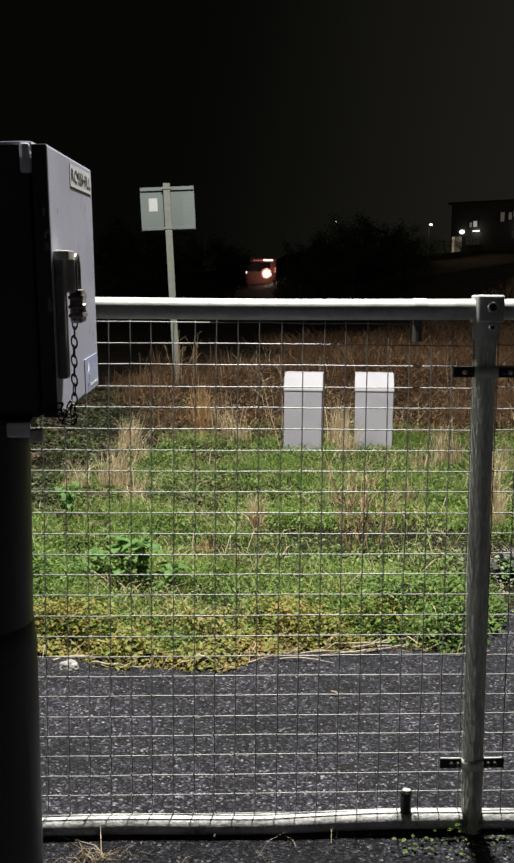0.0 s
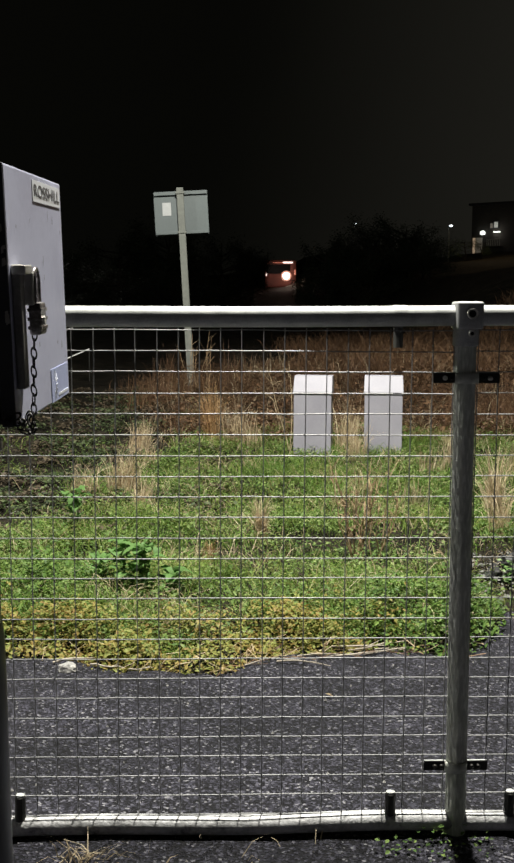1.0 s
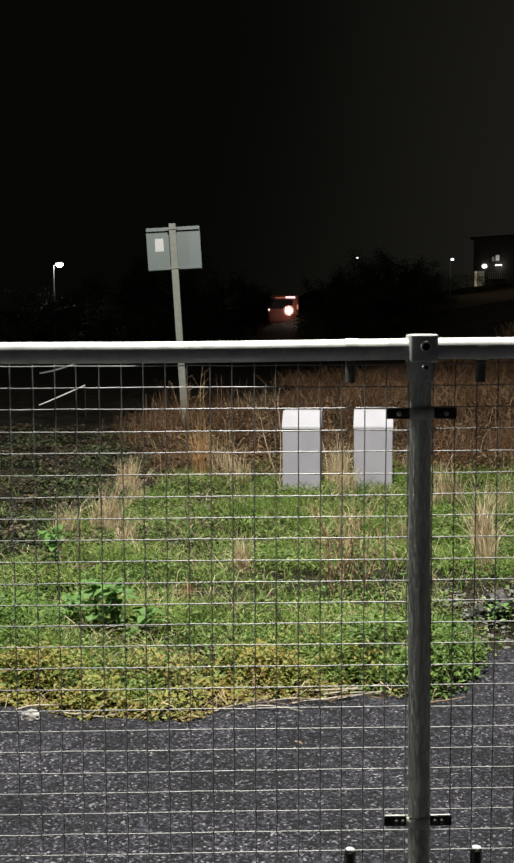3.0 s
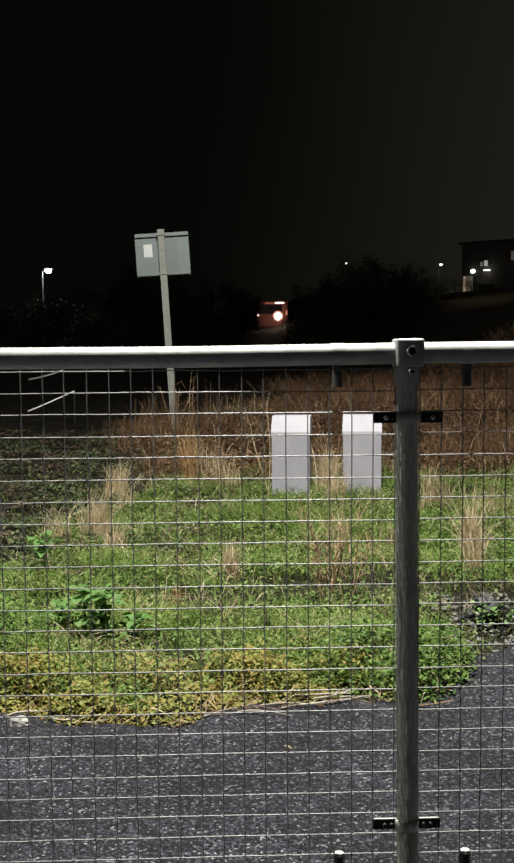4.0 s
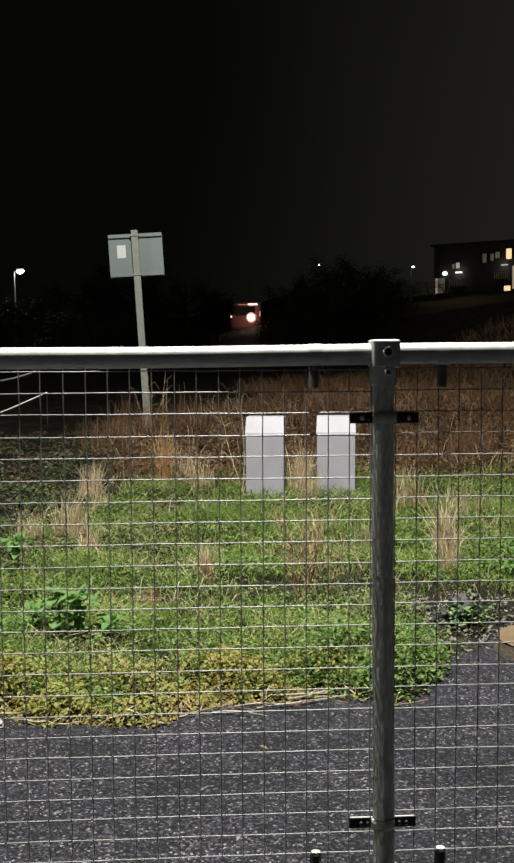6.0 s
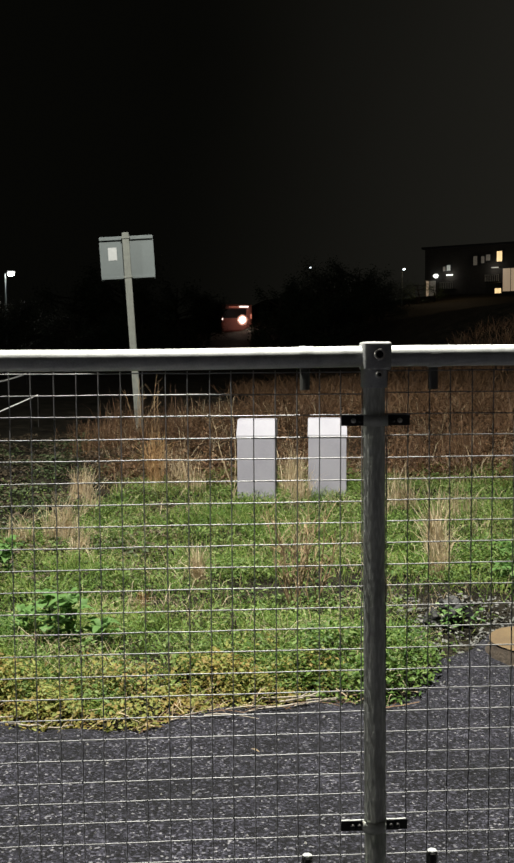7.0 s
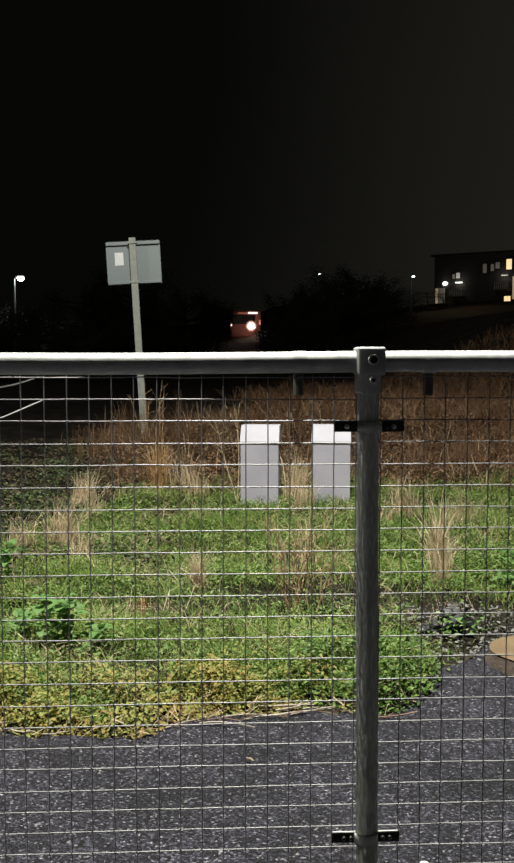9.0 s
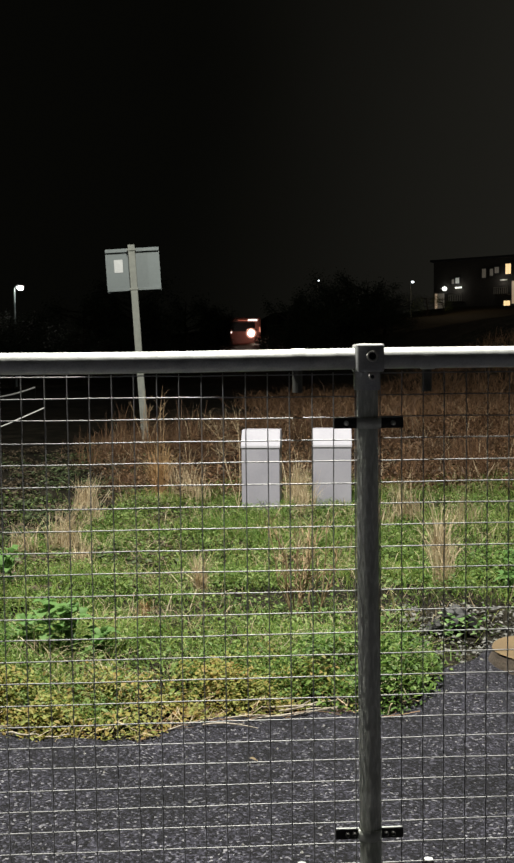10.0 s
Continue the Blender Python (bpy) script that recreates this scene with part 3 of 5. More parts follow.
for k in range(7):
    w, h = r.uniform(0.003, 0.006), r.uniform(0.006, 0.016)
    bm = bmesh.new()
    vs = [bm.verts.new((dx, 0, dz)) for dx, dz in ((-w / 2, -h / 2), (w / 2, -h / 3), (w / 3, h / 2), (-w / 2.5, h / 2.4))]
    bm.faces.new(vs)
    o = part("paint_chip", bmesh.ops.solidify(bm, geom=bm.faces[:], thickness=0.0008) and bm, M_BOLT, box_thing, "bare metal chip on the door's edge")
    o.location = (box_x - 0.003 - 0.004 * r.random(), box_y0 - 0.0042, r.choice((1.40, 1.375, 1.36, 1.285, 1.25, 1.33)) + r.uniform(-0.006, 0.006))

padlock = thing("padlock", (box_x + 0.02, box_y0 + 0.058, 1.285), "small dark padlock hanging closed on the hasp", "padlock")
bm = box(bmesh.new(), (0.0, 0.010, -0.004), (0.017, 0.036, 0.044), 0.004)
for z in (-0.016, -0.004, 0.008):
    box(bm, (0.0, 0.010, z), (0.0195, 0.039, 0.005), 0.001)
part("lock_body", bm, M_LOCK, padlock, "layered dark lock body")
bm = bmesh.new()
pts = [(0.0, 0.010 - 0.013 * math.cos(a), 0.050 + 0.013 * math.sin(a)) for a in np.linspace(0, math.pi, 10)]
tube(bm, [(0.0, -0.003, 0.014)] + pts + [(0.0, 0.023, 0.014)], 0.0035, 8)
part("shackle", bm, M_LOCK, padlock, "steel shackle", True)
part("keyhole_cover", tube(bmesh.new(), [(0.009, 0.004, -0.006), (0.012, 0.004, -0.006)], 0.006, 10), M_BOLT, padlock, "small bright cover")

chain = thing("chain", (box_x + 0.012, box_y0 + 0.060, 1.258), "dark steel chain hanging down the door", "chain")
link = mesh_of("link", ring(bmesh.new(), (0, 0, 0), 0.0040, 0.0011, Matrix.Rotation(radians(90), 4, "Y"), 12, 5, 1.9), M_DARK, True)
r = random.Random(3)
p = Vector((0.004, 0.006, 0.0))
for k in range(12):
    o = new("link", link)
    o.parent = chain
    o.location = p
    o.rotation_euler = (radians(90 + r.uniform(-14, 14)), 0, radians(90 * (k % 2) * 0.75 + r.uniform(-10, 10)))
    p = p + Vector((r.uniform(-0.0005, 0.0005), -0.0028 - 0.0006 * (k > 6), -0.0125))
r = random.Random(9)
for k in range(15):
    o = new("link", link)
    o.parent = chain
    o.location = (r.uniform(-0.035, 0.016), -0.052 + r.uniform(-0.018, 0.012), -0.118 - r.uniform(0, 0.030) * (1 if k % 2 else 0.5))
    o.rotation_euler = (r.uniform(0, 3), r.uniform(0, 3), r.uniform(0, 3))
bracket_thing = thing("bracket_lug", (-0.895, box_y0 - 0.012, 1.128), "worn pale metal bracket under the box", "bracket")
part("lug", box(bmesh.new(), (0, 0, 0), (0.030, 0.014, 0.020), 0.004), M_STICKER, bracket_thing)
part("lug", box(bmesh.new(), (0.022, 0.002, -0.008), (0.018, 0.012, 0.018), 0.003), M_BOLT, bracket_thing)
part("lug_arm", box(bmesh.new(), (-0.01, 0.020, 0.008), (0.05, 0.040, 0.010), 0.002), M_DARK, bracket_thing)

# pedestal
bm = bmesh.new()
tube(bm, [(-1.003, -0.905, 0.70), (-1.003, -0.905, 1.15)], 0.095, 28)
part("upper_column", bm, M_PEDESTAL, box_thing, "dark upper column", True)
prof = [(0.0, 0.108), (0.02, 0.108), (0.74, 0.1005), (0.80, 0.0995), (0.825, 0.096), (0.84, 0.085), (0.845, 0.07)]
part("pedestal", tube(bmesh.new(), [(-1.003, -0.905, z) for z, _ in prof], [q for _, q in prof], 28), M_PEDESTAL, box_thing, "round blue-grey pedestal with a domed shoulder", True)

# stickers on the door
label = part("name_label", box(bmesh.new(), (box_x + 0.0003, -0.790, 1.4600), (0.0010, 0.196, 0.031)), M_STICKER, door, "white name label")
curve = bpy.data.curves.new("lettering", "FONT")
curve.body, curve.size, curve.align_x, curve.align_y, curve.extrude = "ROSSHILL", 0.0225, "CENTER", "CENTER", 0.0003
tmp = new("tmp_text", curve)
text_mesh = bpy.data.meshes.new_from_object(tmp)
text_mesh.name = "lettering"
bpy.data.objects.remove(tmp)
text_mesh.materials.append(M_INK)
o = new("lettering", text_mesh)
o.parent = label
o.matrix_local = Matrix.Translation((box_x + 0.0012, -0.790, 1.4600)) @ Matrix(((0, 0, 1, 0), (1, 0, 0, 0), (0, 1, 0, 0), (0, 0, 0, 1))) @ Matrix.Diagonal((1.92, 1.12, 0.4, 1))
tagged(o, "black serif-like capitals")
blue = part("blue_sticker", box(bmesh.new(), (box_x + 0.0006, -0.757, 1.168), (0.0008, 0.130, 0.052)), M_BLUE, door, "pale blue sticker with a white sunburst")
bm = bmesh.new()
for k in range(9):
    a = radians(-80 + 20 * k)
    box(bm, (0, 0.018, 0), (0.0003, 0.014, 0.0012), 0, Matrix.Translation((box_x + 0.0012, -0.802, 1.168)) @ Matrix.Rotation(a, 4, "X"))
part("sunburst", bm, M_STICKER, blue, "white rays")
part("sticker_band", box(bmesh.new(), (box_x + 0.0012, -0.735, 1.150), (0.0003, 0.075, 0.004)), M_STICKER, blue, "white band")


base = Vector((-1.003, -0.905, 0.0))
tilt = Matrix.Translation((-0.852, -1.05, 1.14)) @ Matrix.Rotation(radians(-2.2), 4, "Z") @ Matrix.Rotation(radians(-1.3), 4, "Y") @ Matrix.Rotation(radians(2.4), 4, "X") @ Matrix.Translation((0.852, 1.05, -1.14))
for o in (padlock, chain, bracket_thing):
    sway = Matrix.Translation((0, 0, 0))
    if o is chain:
        top = Vector((-0.84, -0.80, 1.26)) - o.location
        sway = Matrix.Translation(top) @ Matrix.Rotation(radians(-4), 4, "X") @ Matrix.Translation(-top)
    o.matrix_basis = tilt @ Matrix.Translation(o.location) @ sway
for o in box_thing.children:
    head = o.name.split(".")[0] not in ("upper_column", "pedestal")
    o.matrix_basis = Matrix.Translation(-base) @ (tilt if head else Matrix()) @ o.matrix_basis
box_thing.location = base


# ---------------------------------------------------------------- grey cabinets
def cabinet(x, y, turn, label):
    c = thing("utility_cabinet", (x, y, height(np.float64(x), np.float64(y)) - 0.02), label, "cabinet", "pair of utility cabinets")
    c.rotation_euler = (0, 0, radians(turn))
    w, d, h0, h1 = 0.300, 0.26, 0.455, 0.60
    bm = box(bmesh.new(), (0, d / 2, h0 / 2 + 0.02), (w, d, h0 + 0.04), 0.006)
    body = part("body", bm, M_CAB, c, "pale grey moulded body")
    bm = bmesh.new()
    wt = w + 0.004
    low = [bm.verts.new(p) for p in ((-w / 2 - 0.005, -0.008, h0 + 0.035), (w / 2 + 0.005, -0.008, h0 + 0.035), (w / 2 + 0.005, d + 0.006, h0 + 0.035), (-w / 2 - 0.005, d + 0.006, h0 + 0.035))]
    mid = [bm.verts.new(p) for p in ((-w / 2 - 0.005, -0.008, h0 + 0.055), (w / 2 + 0.005, -0.008, h0 + 0.055), (w / 2 + 0.005, d + 0.006, h0 + 0.055), (-w / 2 - 0.005, d + 0.006, h0 + 0.055))]
    top = [bm.verts.new(p) for p in ((-wt / 2, 0.075, h1 + 0.03), (wt / 2, 0.075, h1 + 0.03), (wt / 2, d - 0.02, h1 + 0.03), (-wt / 2, d - 0.02, h1 + 0.03))]
    for a, b in ((low, mid), (mid, top)):
        for k in range(4):
            bm.faces.new((a[k], a[(k + 1) % 4], b[(k + 1) % 4], b[k]))
    bm.faces.new(low[::-1])
    bm.faces.new(top)
    bmesh.ops.bevel(bm, geom=bm.edges[:], offset=0.004, segments=2, profile=0.5, affect="EDGES")
    part("lid", bm, M_CAB_LID_LIT, c, "sloping lid, lamplight on its slope painted as a paler grey")
    part("plinth", box(bmesh.new(), (0, d / 2, -0.06), (w - 0.03, d - 0.03, 0.16), 0.004), M_CAB, c)
    return c


cabinet(0.118, 5.72, -9, "pale grey utility cabinet with a sloping lid, in long grass")
cabinet(0.676, 5.66, -8, "pale grey utility cabinet with a sloping lid, beside dry stalks")

# ---------------------------------------------------------------- sign seen from behind
sign = thing("road_sign", (-0.985, 10.4, 0.2), "grey back of a rectangular sign on a leaning post", "sign")
lean = Matrix.Translation((-0.985, 10.4, 0.2)).inverted() @ Matrix.Translation((-1.030, 10.4, 0.85)) @ Matrix.Rotation(radians(-3.2), 4, "Y")
bm = box(bmesh.new(), (0, -0.02, 0.59), (0.084, 0.05, 2.62), 0.008, lean)
part("post", bm, M_SIGN_POST, sign, "pale grey square post")
bm = box(bmesh.new(), (0, 0.05, 1.600), (0.655, 0.006, 0.530), 0.0, lean)
bmesh.ops.bevel(bm, geom=[e for e in bm.edges if abs((e.verts[0].co - e.verts[1].co).y) > 0.004], offset=0.012, segments=3, profile=0.5, affect="EDGES")
plate = part("plate", bm, M_SIGN, sign, "bare aluminium sheet")
for z in (1.835, 1.365):
    bm = box(bmesh.new(), (0, 0.028, z), (0.648, 0.034, 0.034), 0.003, lean)
    part("channel", bm, M_SIGN, plate, "stiffening channel")
for z in (1.838, 1.365):
    part("clip", box(bmesh.new(), (0, -0.028, z), (0.105, 0.062, 0.026), 0.004, lean), M_SIGN_POST, sign)
part("notice", box(bmesh.new(), (-0.175, 0.044, 1.655), (0.105, 0.004, 0.155), 0.0, lean), M_NOTICE, plate, "small white notice")


# ---------------------------------------------------------------- plants
def blades(x, y, z, h, w, bend, name, material):
    """Grass blades: a tapering quad and a tip each, bent to one side."""
    n = len(x)
    a, turn = rand(0, 2 * np.pi, n), rand(0, 2 * np.pi, n)
    side = np.stack([np.cos(turn), np.sin(turn), 0 * a], 1) * (w / 2)[:, None]
    out = np.stack([np.cos(a), np.sin(a), 0 * a], 1) * (bend * h)[:, None]
    base = np.stack([x, y, z], 1)
    up = np.zeros((n, 3))
    up[:, 2] = h
    mid = base + 0.55 * up * 1.0 + 0.3 * out
    tip = base + up * (1 - 0.35 * np.minimum(bend, 1))[:, None] + out
    v = np.stack([base - side, base + side, mid + 0.75 * side, mid - 0.75 * side, tip], 1).reshape(-1, 3)
    k = 5 * np.arange(n)
    faces = [(i, i + 1, i + 2, i + 3) for i in k] + [(i + 3, i + 2, i + 4) for i in k]
    return raw_mesh(name, v, faces, material)


def leaves(x, y, z, size, name, material, flat=0.5, aspect=0.7):
    """Small folded leaves at random turns; flat: how level they lie."""
    n = len(x)
    a = rand(0, 2 * np.pi, n)
    d = np.stack([np.cos(a), np.sin(a), rand(-0.7, 0.9, n) * (1 - flat)], 1)
    s = np.stack([-np.sin(a), np.cos(a), rand(-0.6, 0.6, n) * (1 - flat * 0.6)], 1)
    up = np.cross(d, s)
    c = np.stack([x, y, z], 1)
    L, W = size[:, None], (size * aspect)[:, None]
    pts = [c - 0.5 * L * d, c - 0.12 * L * d + 0.5 * W * s + 0.14 * L * up, c + 0.28 * L * d + 0.36 * W * s + 0.10 * L * up, c + 0.5 * L * d, c + 0.28 * L * d - 0.36 * W * s + 0.10 * L * up, c - 0.12 * L * d - 0.5 * W * s + 0.14 * L * up]
    v = np.stack(pts, 1).reshape(-1, 3)
    k = 6 * np.arange(n)
    faces = [(i, i + 1, i + 2, i + 3) for i in k] + [(i, i + 3, i + 4, i + 5) for i in k]
    return raw_mesh(name, v, faces, material)


def stuff(name, me, label, category):
    return tagged(new(name, me), label, category, kind="stuff")


def spread(n, x0, x1, y0, y1, keep):
    x, y = rand(x0, x1, n), y0 + (y1 - y0) * rng.random(n) ** 1.25
    m = rng.random(n) < keep(x, y)
    return x[m], y[m]


def verge(x, y):
    """Where the green verge grows: behind the tarmac rim, thin on bare patches and on the dark left."""
    g = step(0.02, 0.25, y - rim(x))
    bare = 1.15
    for cx, cy, sx, sy, k in ((0.25, 2.98, 0.45, 0.09, 1.25), (1.2, 2.55, 0.5, 0.12, 1.2), (0.85, 2.2, 0.10, 0.10, 1.3), (-0.62, 2.75, 0.06, 0.06, 0.7)):
        bare = bare - k * np.exp(-((x - cx) ** 2 / sx + (y - cy) ** 2 / sy))
    bare = np.clip(bare, 0.05, 1)
    edge = np.interp(y, [2.5, 3.0, 3.7, 4.3, 5.0, 5.5, 6.7, 7.4], [-2.4, -1.75, -1.52, -1.42, -1.28, -1.0, -0.74, -0.5])
    left = 1 - 0.95 * step(-0.10, 0.22, edge - x + 0.16 * wave(x, y, 3.4))
    return g * bare * left * (0.35 + 0.65 * step(-0.4, 0.3, wave(x, y, 4.3, 1.0)))


def mound(x, y):
    """Low cushions of weeds, a hand or two across."""
    return 0.055 * np.clip(wave(x, y, 5.6, 2.5) + 0.35 * wave(x, y, 13.0, 0.5), 0, 1.2)


x, y = spread(105000, -2.6, 3.2, 1.15, 7.2, verge)
h = rand(0.03, 0.12, len(x)) * (1 + 0.5 * wave(x, y, 1.9)) + 0.025
stuff("grass", blades(x, y, height(x, y) - 0.02, h, rand(0.0025, 0.006, len(x)), rand(0.4, 1.9, len(x)), "grass", M_GRASS), "short rough green grass on the verge", "grass")
x, y = spread(230000, -2.5, 3.0, 1.2, 7.0, lambda x, y: verge(x, y) * (0.25 + 0.75 * step(-0.5, 0.4, wave(x, y, 2.1, 4.0))))
stuff("weeds", leaves(x, y, height(x, y) + mound(x, y) * rand(0.3, 1.0, len(x)) + rand(-0.01, 0.05, len(x)), 0.006 + 0.022 * rng.random(len(x)) ** 1.6, "weeds", M_WEED, 0.2, 0.6), "low green broad-leaved weeds", "weeds")


# lush clump by the tarmac and the yellowing fringe
def lush(x, y):
    return np.maximum.reduce([np.exp(-((x - cx) / sx) ** 2 - ((y - cy) / sy) ** 2) for cx, cy, sx, sy in ((0.26, 1.72, 0.34, 0.30), (0.48, 1.72, 0.14, 0.24), (0.27, 1.45, 0.16, 0.13), (0.05, 1.62, 0.18, 0.14), (-1.30, 2.05, 0.35, 0.35), (1.25, 3.4, 0.5, 0.3), (0.35, 1.45, 0.12, 0.10))])


x, y = spread(115000, -1.9, 1.9, 1.20, 3.9, lambda x, y: lush(x, y) * step(-0.02, 0.05, y - rim(x) + 0.10))
z = height(x, y) - 0.02 + 0.27 * lush(x, y) * rng.random(len(x)) ** 0.6 * (0.62 + 0.38 * wave(x, y, 10))
stuff("weed_clumps", leaves(x, y, z, 0.007 + 0.027 * rng.random(len(x)) ** 1.7, "weed_clumps", M_LUSH, 0.1, 0.5), "lush light green weeds spilling over the tarmac", "weeds")


def fringe(x, y):
    d = y - rim(x) + 0.07 * wave(x, 0 * x, 6.5)
    return step(-0.10, 0.04, d) * (1 - step(0.25, 0.48, d)) * (1 - step(-0.15, 0.25, x)) * (0.35 + 0.65 * step(-0.5, 0.2, wave(x, y, 5, 2.0)))


x, y = spread(95000, -2.6, 0.3, 0.95, 2.0, fringe)
z = height(x, y) - 0.01 + 0.13 * rng.random(len(x)) * step(-0.1, 0.15, y - rim(x)) * (0.25 + 0.75 * step(-0.5, 0.5, wave(x, y, 9.0, 3.0)))
stuff("yellow_weeds", leaves(x, y, z, 0.006 + 0.017 * rng.random(len(x)) ** 1.6, "yellow_weeds", M_YELLOW, 0.1, 0.7), "yellow and brown dying weeds along the tarmac", "weeds")


# litter of dry stalks along the rim
def stalks(n, x0, x1, off0, off1, lo, hi, name, material, label, rise=0.03):
    bm = bmesh.new()
    r = random.Random(n)
    for _ in range(n):
        px = r.uniform(x0, x1)
        py = float(rim(np.float64(px))) + r.uniform(off0, off1)
        a, L = r.gauss(0.15, 0.9), r.uniform(lo, hi)
        pz = float(height(np.float64(px), np.float64(py))) + 0.006
        mid = (px + 0.5 * L * math.cos(a), py + 0.5 * L * math.sin(a) + r.uniform(-0.02, 0.02), pz + r.uniform(0.0, rise))
        side = Vector((-math.sin(a), math.cos(a), 0.4)) * r.uniform(0.0008, 0.0020)
        q = [Vector((px, py, pz)), Vector(mid), Vector((px + L * math.cos(a), py + L * math.sin(a), pz + r.uniform(-0.002, rise)))]
        vs = [(bm.verts.new(p - side), bm.verts.new(p + side)) for p in q]
        for u, w_ in zip(vs, vs[1:]):
            bm.faces.new((u[0], u[1], w_[1], w_[0]))
    return stuff(name, mesh_of(name, bm, material), label, "stalks")


stalks(40, -0.65, 0.30, -0.08, 0.10, 0.03, 0.14, "dry_stalks", M_BROWN, "brown dry stalks lying along the tarmac edge")


def twig(x, y, turn, L, seed, r0=0.0036):
    """A bleached stick lying on the tarmac, kinked, with a side shoot."""
    r = random.Random(seed)
    p, d, pts = Vector((0, 0, 0.008)), Vector((1, 0, 0)), []
    for k in range(6):
        pts.append(p.copy())
        d = (d + Vector((0, r.uniform(-0.22, 0.22), 0))).normalized()
        p = p + d * (L / 5)
        p.z = 0.008 + r.uniform(0, 0.010)
    bm = tube(bmesh.new(), pts, [r0, r0 * 0.95, r0 * 0.85, r0 * 0.7, r0 * 0.55, r0 * 0.35], 6)
    q = pts[3] + Vector((L * 0.16, L * r.choice((-0.12, 0.12)), 0.012))
    tube(bm, [pts[3], (pts[3] + q) / 2, q], [r0 * 0.6, r0 * 0.45, r0 * 0.25], 5)
    ob = new("twig", mesh_of("twig", bm, M_TWIG, True))
    ob.matrix_basis = pose(x, y, float(height(np.float64(x), np.float64(y))), 0, 0, turn)
    tagged(ob, "bleached dry twig lying on the edge of the tarmac", "twig", "twigs on the tarmac")


for k, (x, y, turn, L) in enumerate(((-0.30, 1.30, 8, 0.30), (-0.22, 1.27, 12, 0.34), (-0.10, 1.36, 4, 0.26), (-0.05, 1.31, 16, 0.22), (-0.38, 1.24, -10, 0.20), (-0.16, 1.40, -6, 0.24), (0.0, 1.37, 9, 0.16), (-1.06, 1.22, -28, 0.15), (-1.20, 1.24, 6, 0.20), (-0.50, 1.20, 30, 0.14), (-0.93, 1.16, -12, 0.10))):
    twig(x, y, turn, L, 60 + k, 0.0028 + 0.0008 * (k % 3))
stalks(90, -1.3, 0.4, -0.06, 0.22, 0.02, 0.10, "dead_stalks", M_STRAW, "pale dead stalks among the weeds", 0.05)


def strands(x, y, z, h, w, lean, droop, name, material):
    """Long dead leaves: five-point ribbons that lean, curve over and here and there are snapped."""
    n = len(x)
    a, turn = rand(0, 2 * np.pi, n), rand(0, 2 * np.pi, n)
    out = np.stack([np.cos(a), np.sin(a), 0 * a], 1)
    side = np.stack([np.cos(turn), np.sin(turn), 0 * a], 1)
    snap = rng.random(n) < 0.22
    at = rng.integers(2, 5, n)
    p = np.stack([x, y, z], 1)
    d = np.stack([0 * a, 0 * a, 0 * a + 1], 1) + out * (0.16 * rng.random(n))[:, None] + np.array(lean)[None, :]
    rows = []
    for k in range(6):
        wk = (w * (1.0, 1.0, 0.9, 0.75, 0.5, 0.15)[k])[:, None]
        rows += [p - 0.5 * wk * side, p + 0.5 * wk * side]
        u = d / np.linalg.norm(d, axis=1)[:, None]
        p = p + u * (h / 5)[:, None]
        d = d + out * (droop * 0.28 * (k + 1))[:, None] - np.array((0, 0, 1)) * (droop * 0.12 * (k + 1))[:, None]
        broken = (snap & (at == k))[:, None]
        d = np.where(broken, out * 1.1 + np.array((0, 0, -0.35)), d)
        p[:, 2] = np.maximum(p[:, 2], z + 0.01)
    v = np.stack(rows, 1).reshape(-1, 3)
    faces = [(i + 2 * k, i + 2 * k + 1, i + 2 * k + 3, i + 2 * k + 2) for i in 12 * np.arange(n) for k in range(5)]
    return raw_mesh(name, v, faces, material)


def tuft(x, y, n, h, r, material=None, label="pale dry grass tuft among green weeds"):
    rr, a = 0.55 * r * rng.random(n) ** 0.8, rand(0, 2 * np.pi, n)
    bx, by = x + rr * np.cos(a), y + 0.7 * rr * np.sin(a)
    lean = (float(rand(-0.16, 0.16, 1)[0]), float(rand(-0.16, 0.16, 1)[0]), 0)
    me = strands(bx, by, height(bx, by) - 0.02, h * (0.25 + 0.85 * rng.random(n) ** 1.3), rand(0.0022, 0.0062, n), lean, 0.03 + 0.75 * rng.random(n) ** 2.4, "dry_grass_tuft", material or M_STRAW)
    return tagged(new("dry_grass_tuft", me), label, "grass tuft", "dry grass tufts")


for x, y, n, h, r in ((1.0, 3.34, 260, 0.52, 0.10), (0.93, 3.1, 130, 0.30, 0.10), (1.08, 3.7, 120, 0.40, 0.14), (-1.25, 4.26, 300, 0.36, 0.20), (-1.48, 4.1, 160, 0.28, 0.20), (-1.10, 4.0, 120, 0.24, 0.14), (-1.28, 5.78, 240, 0.32, 0.16), (-1.16, 5.3, 120, 0.20, 0.16),
                      (-0.37, 3.1, 210, 0.27, 0.06), (0.40, 5.75, 300, 0.46, 0.16), (0.44, 5.45, 150, 0.36, 0.18), (-0.50, 6.3, 170, 0.40, 0.24), (-0.36, 6.1, 60, 0.34, 0.20), (0.22, 3.9, 60, 0.28, 0.20),
                      (0.62, 3.9, 70, 0.26, 0.20), (1.5, 4.9, 120, 0.30, 0.30), (1.22, 5.4, 160, 0.36, 0.22), (0.95, 5.0, 90, 0.30, 0.20)):
    tuft(x, y, n, h, r)
tuft(-0.69, 6.34, 330, 0.60, 0.13, M_TAWNY, "tall tawny dead grass tuft at the edge of the green")
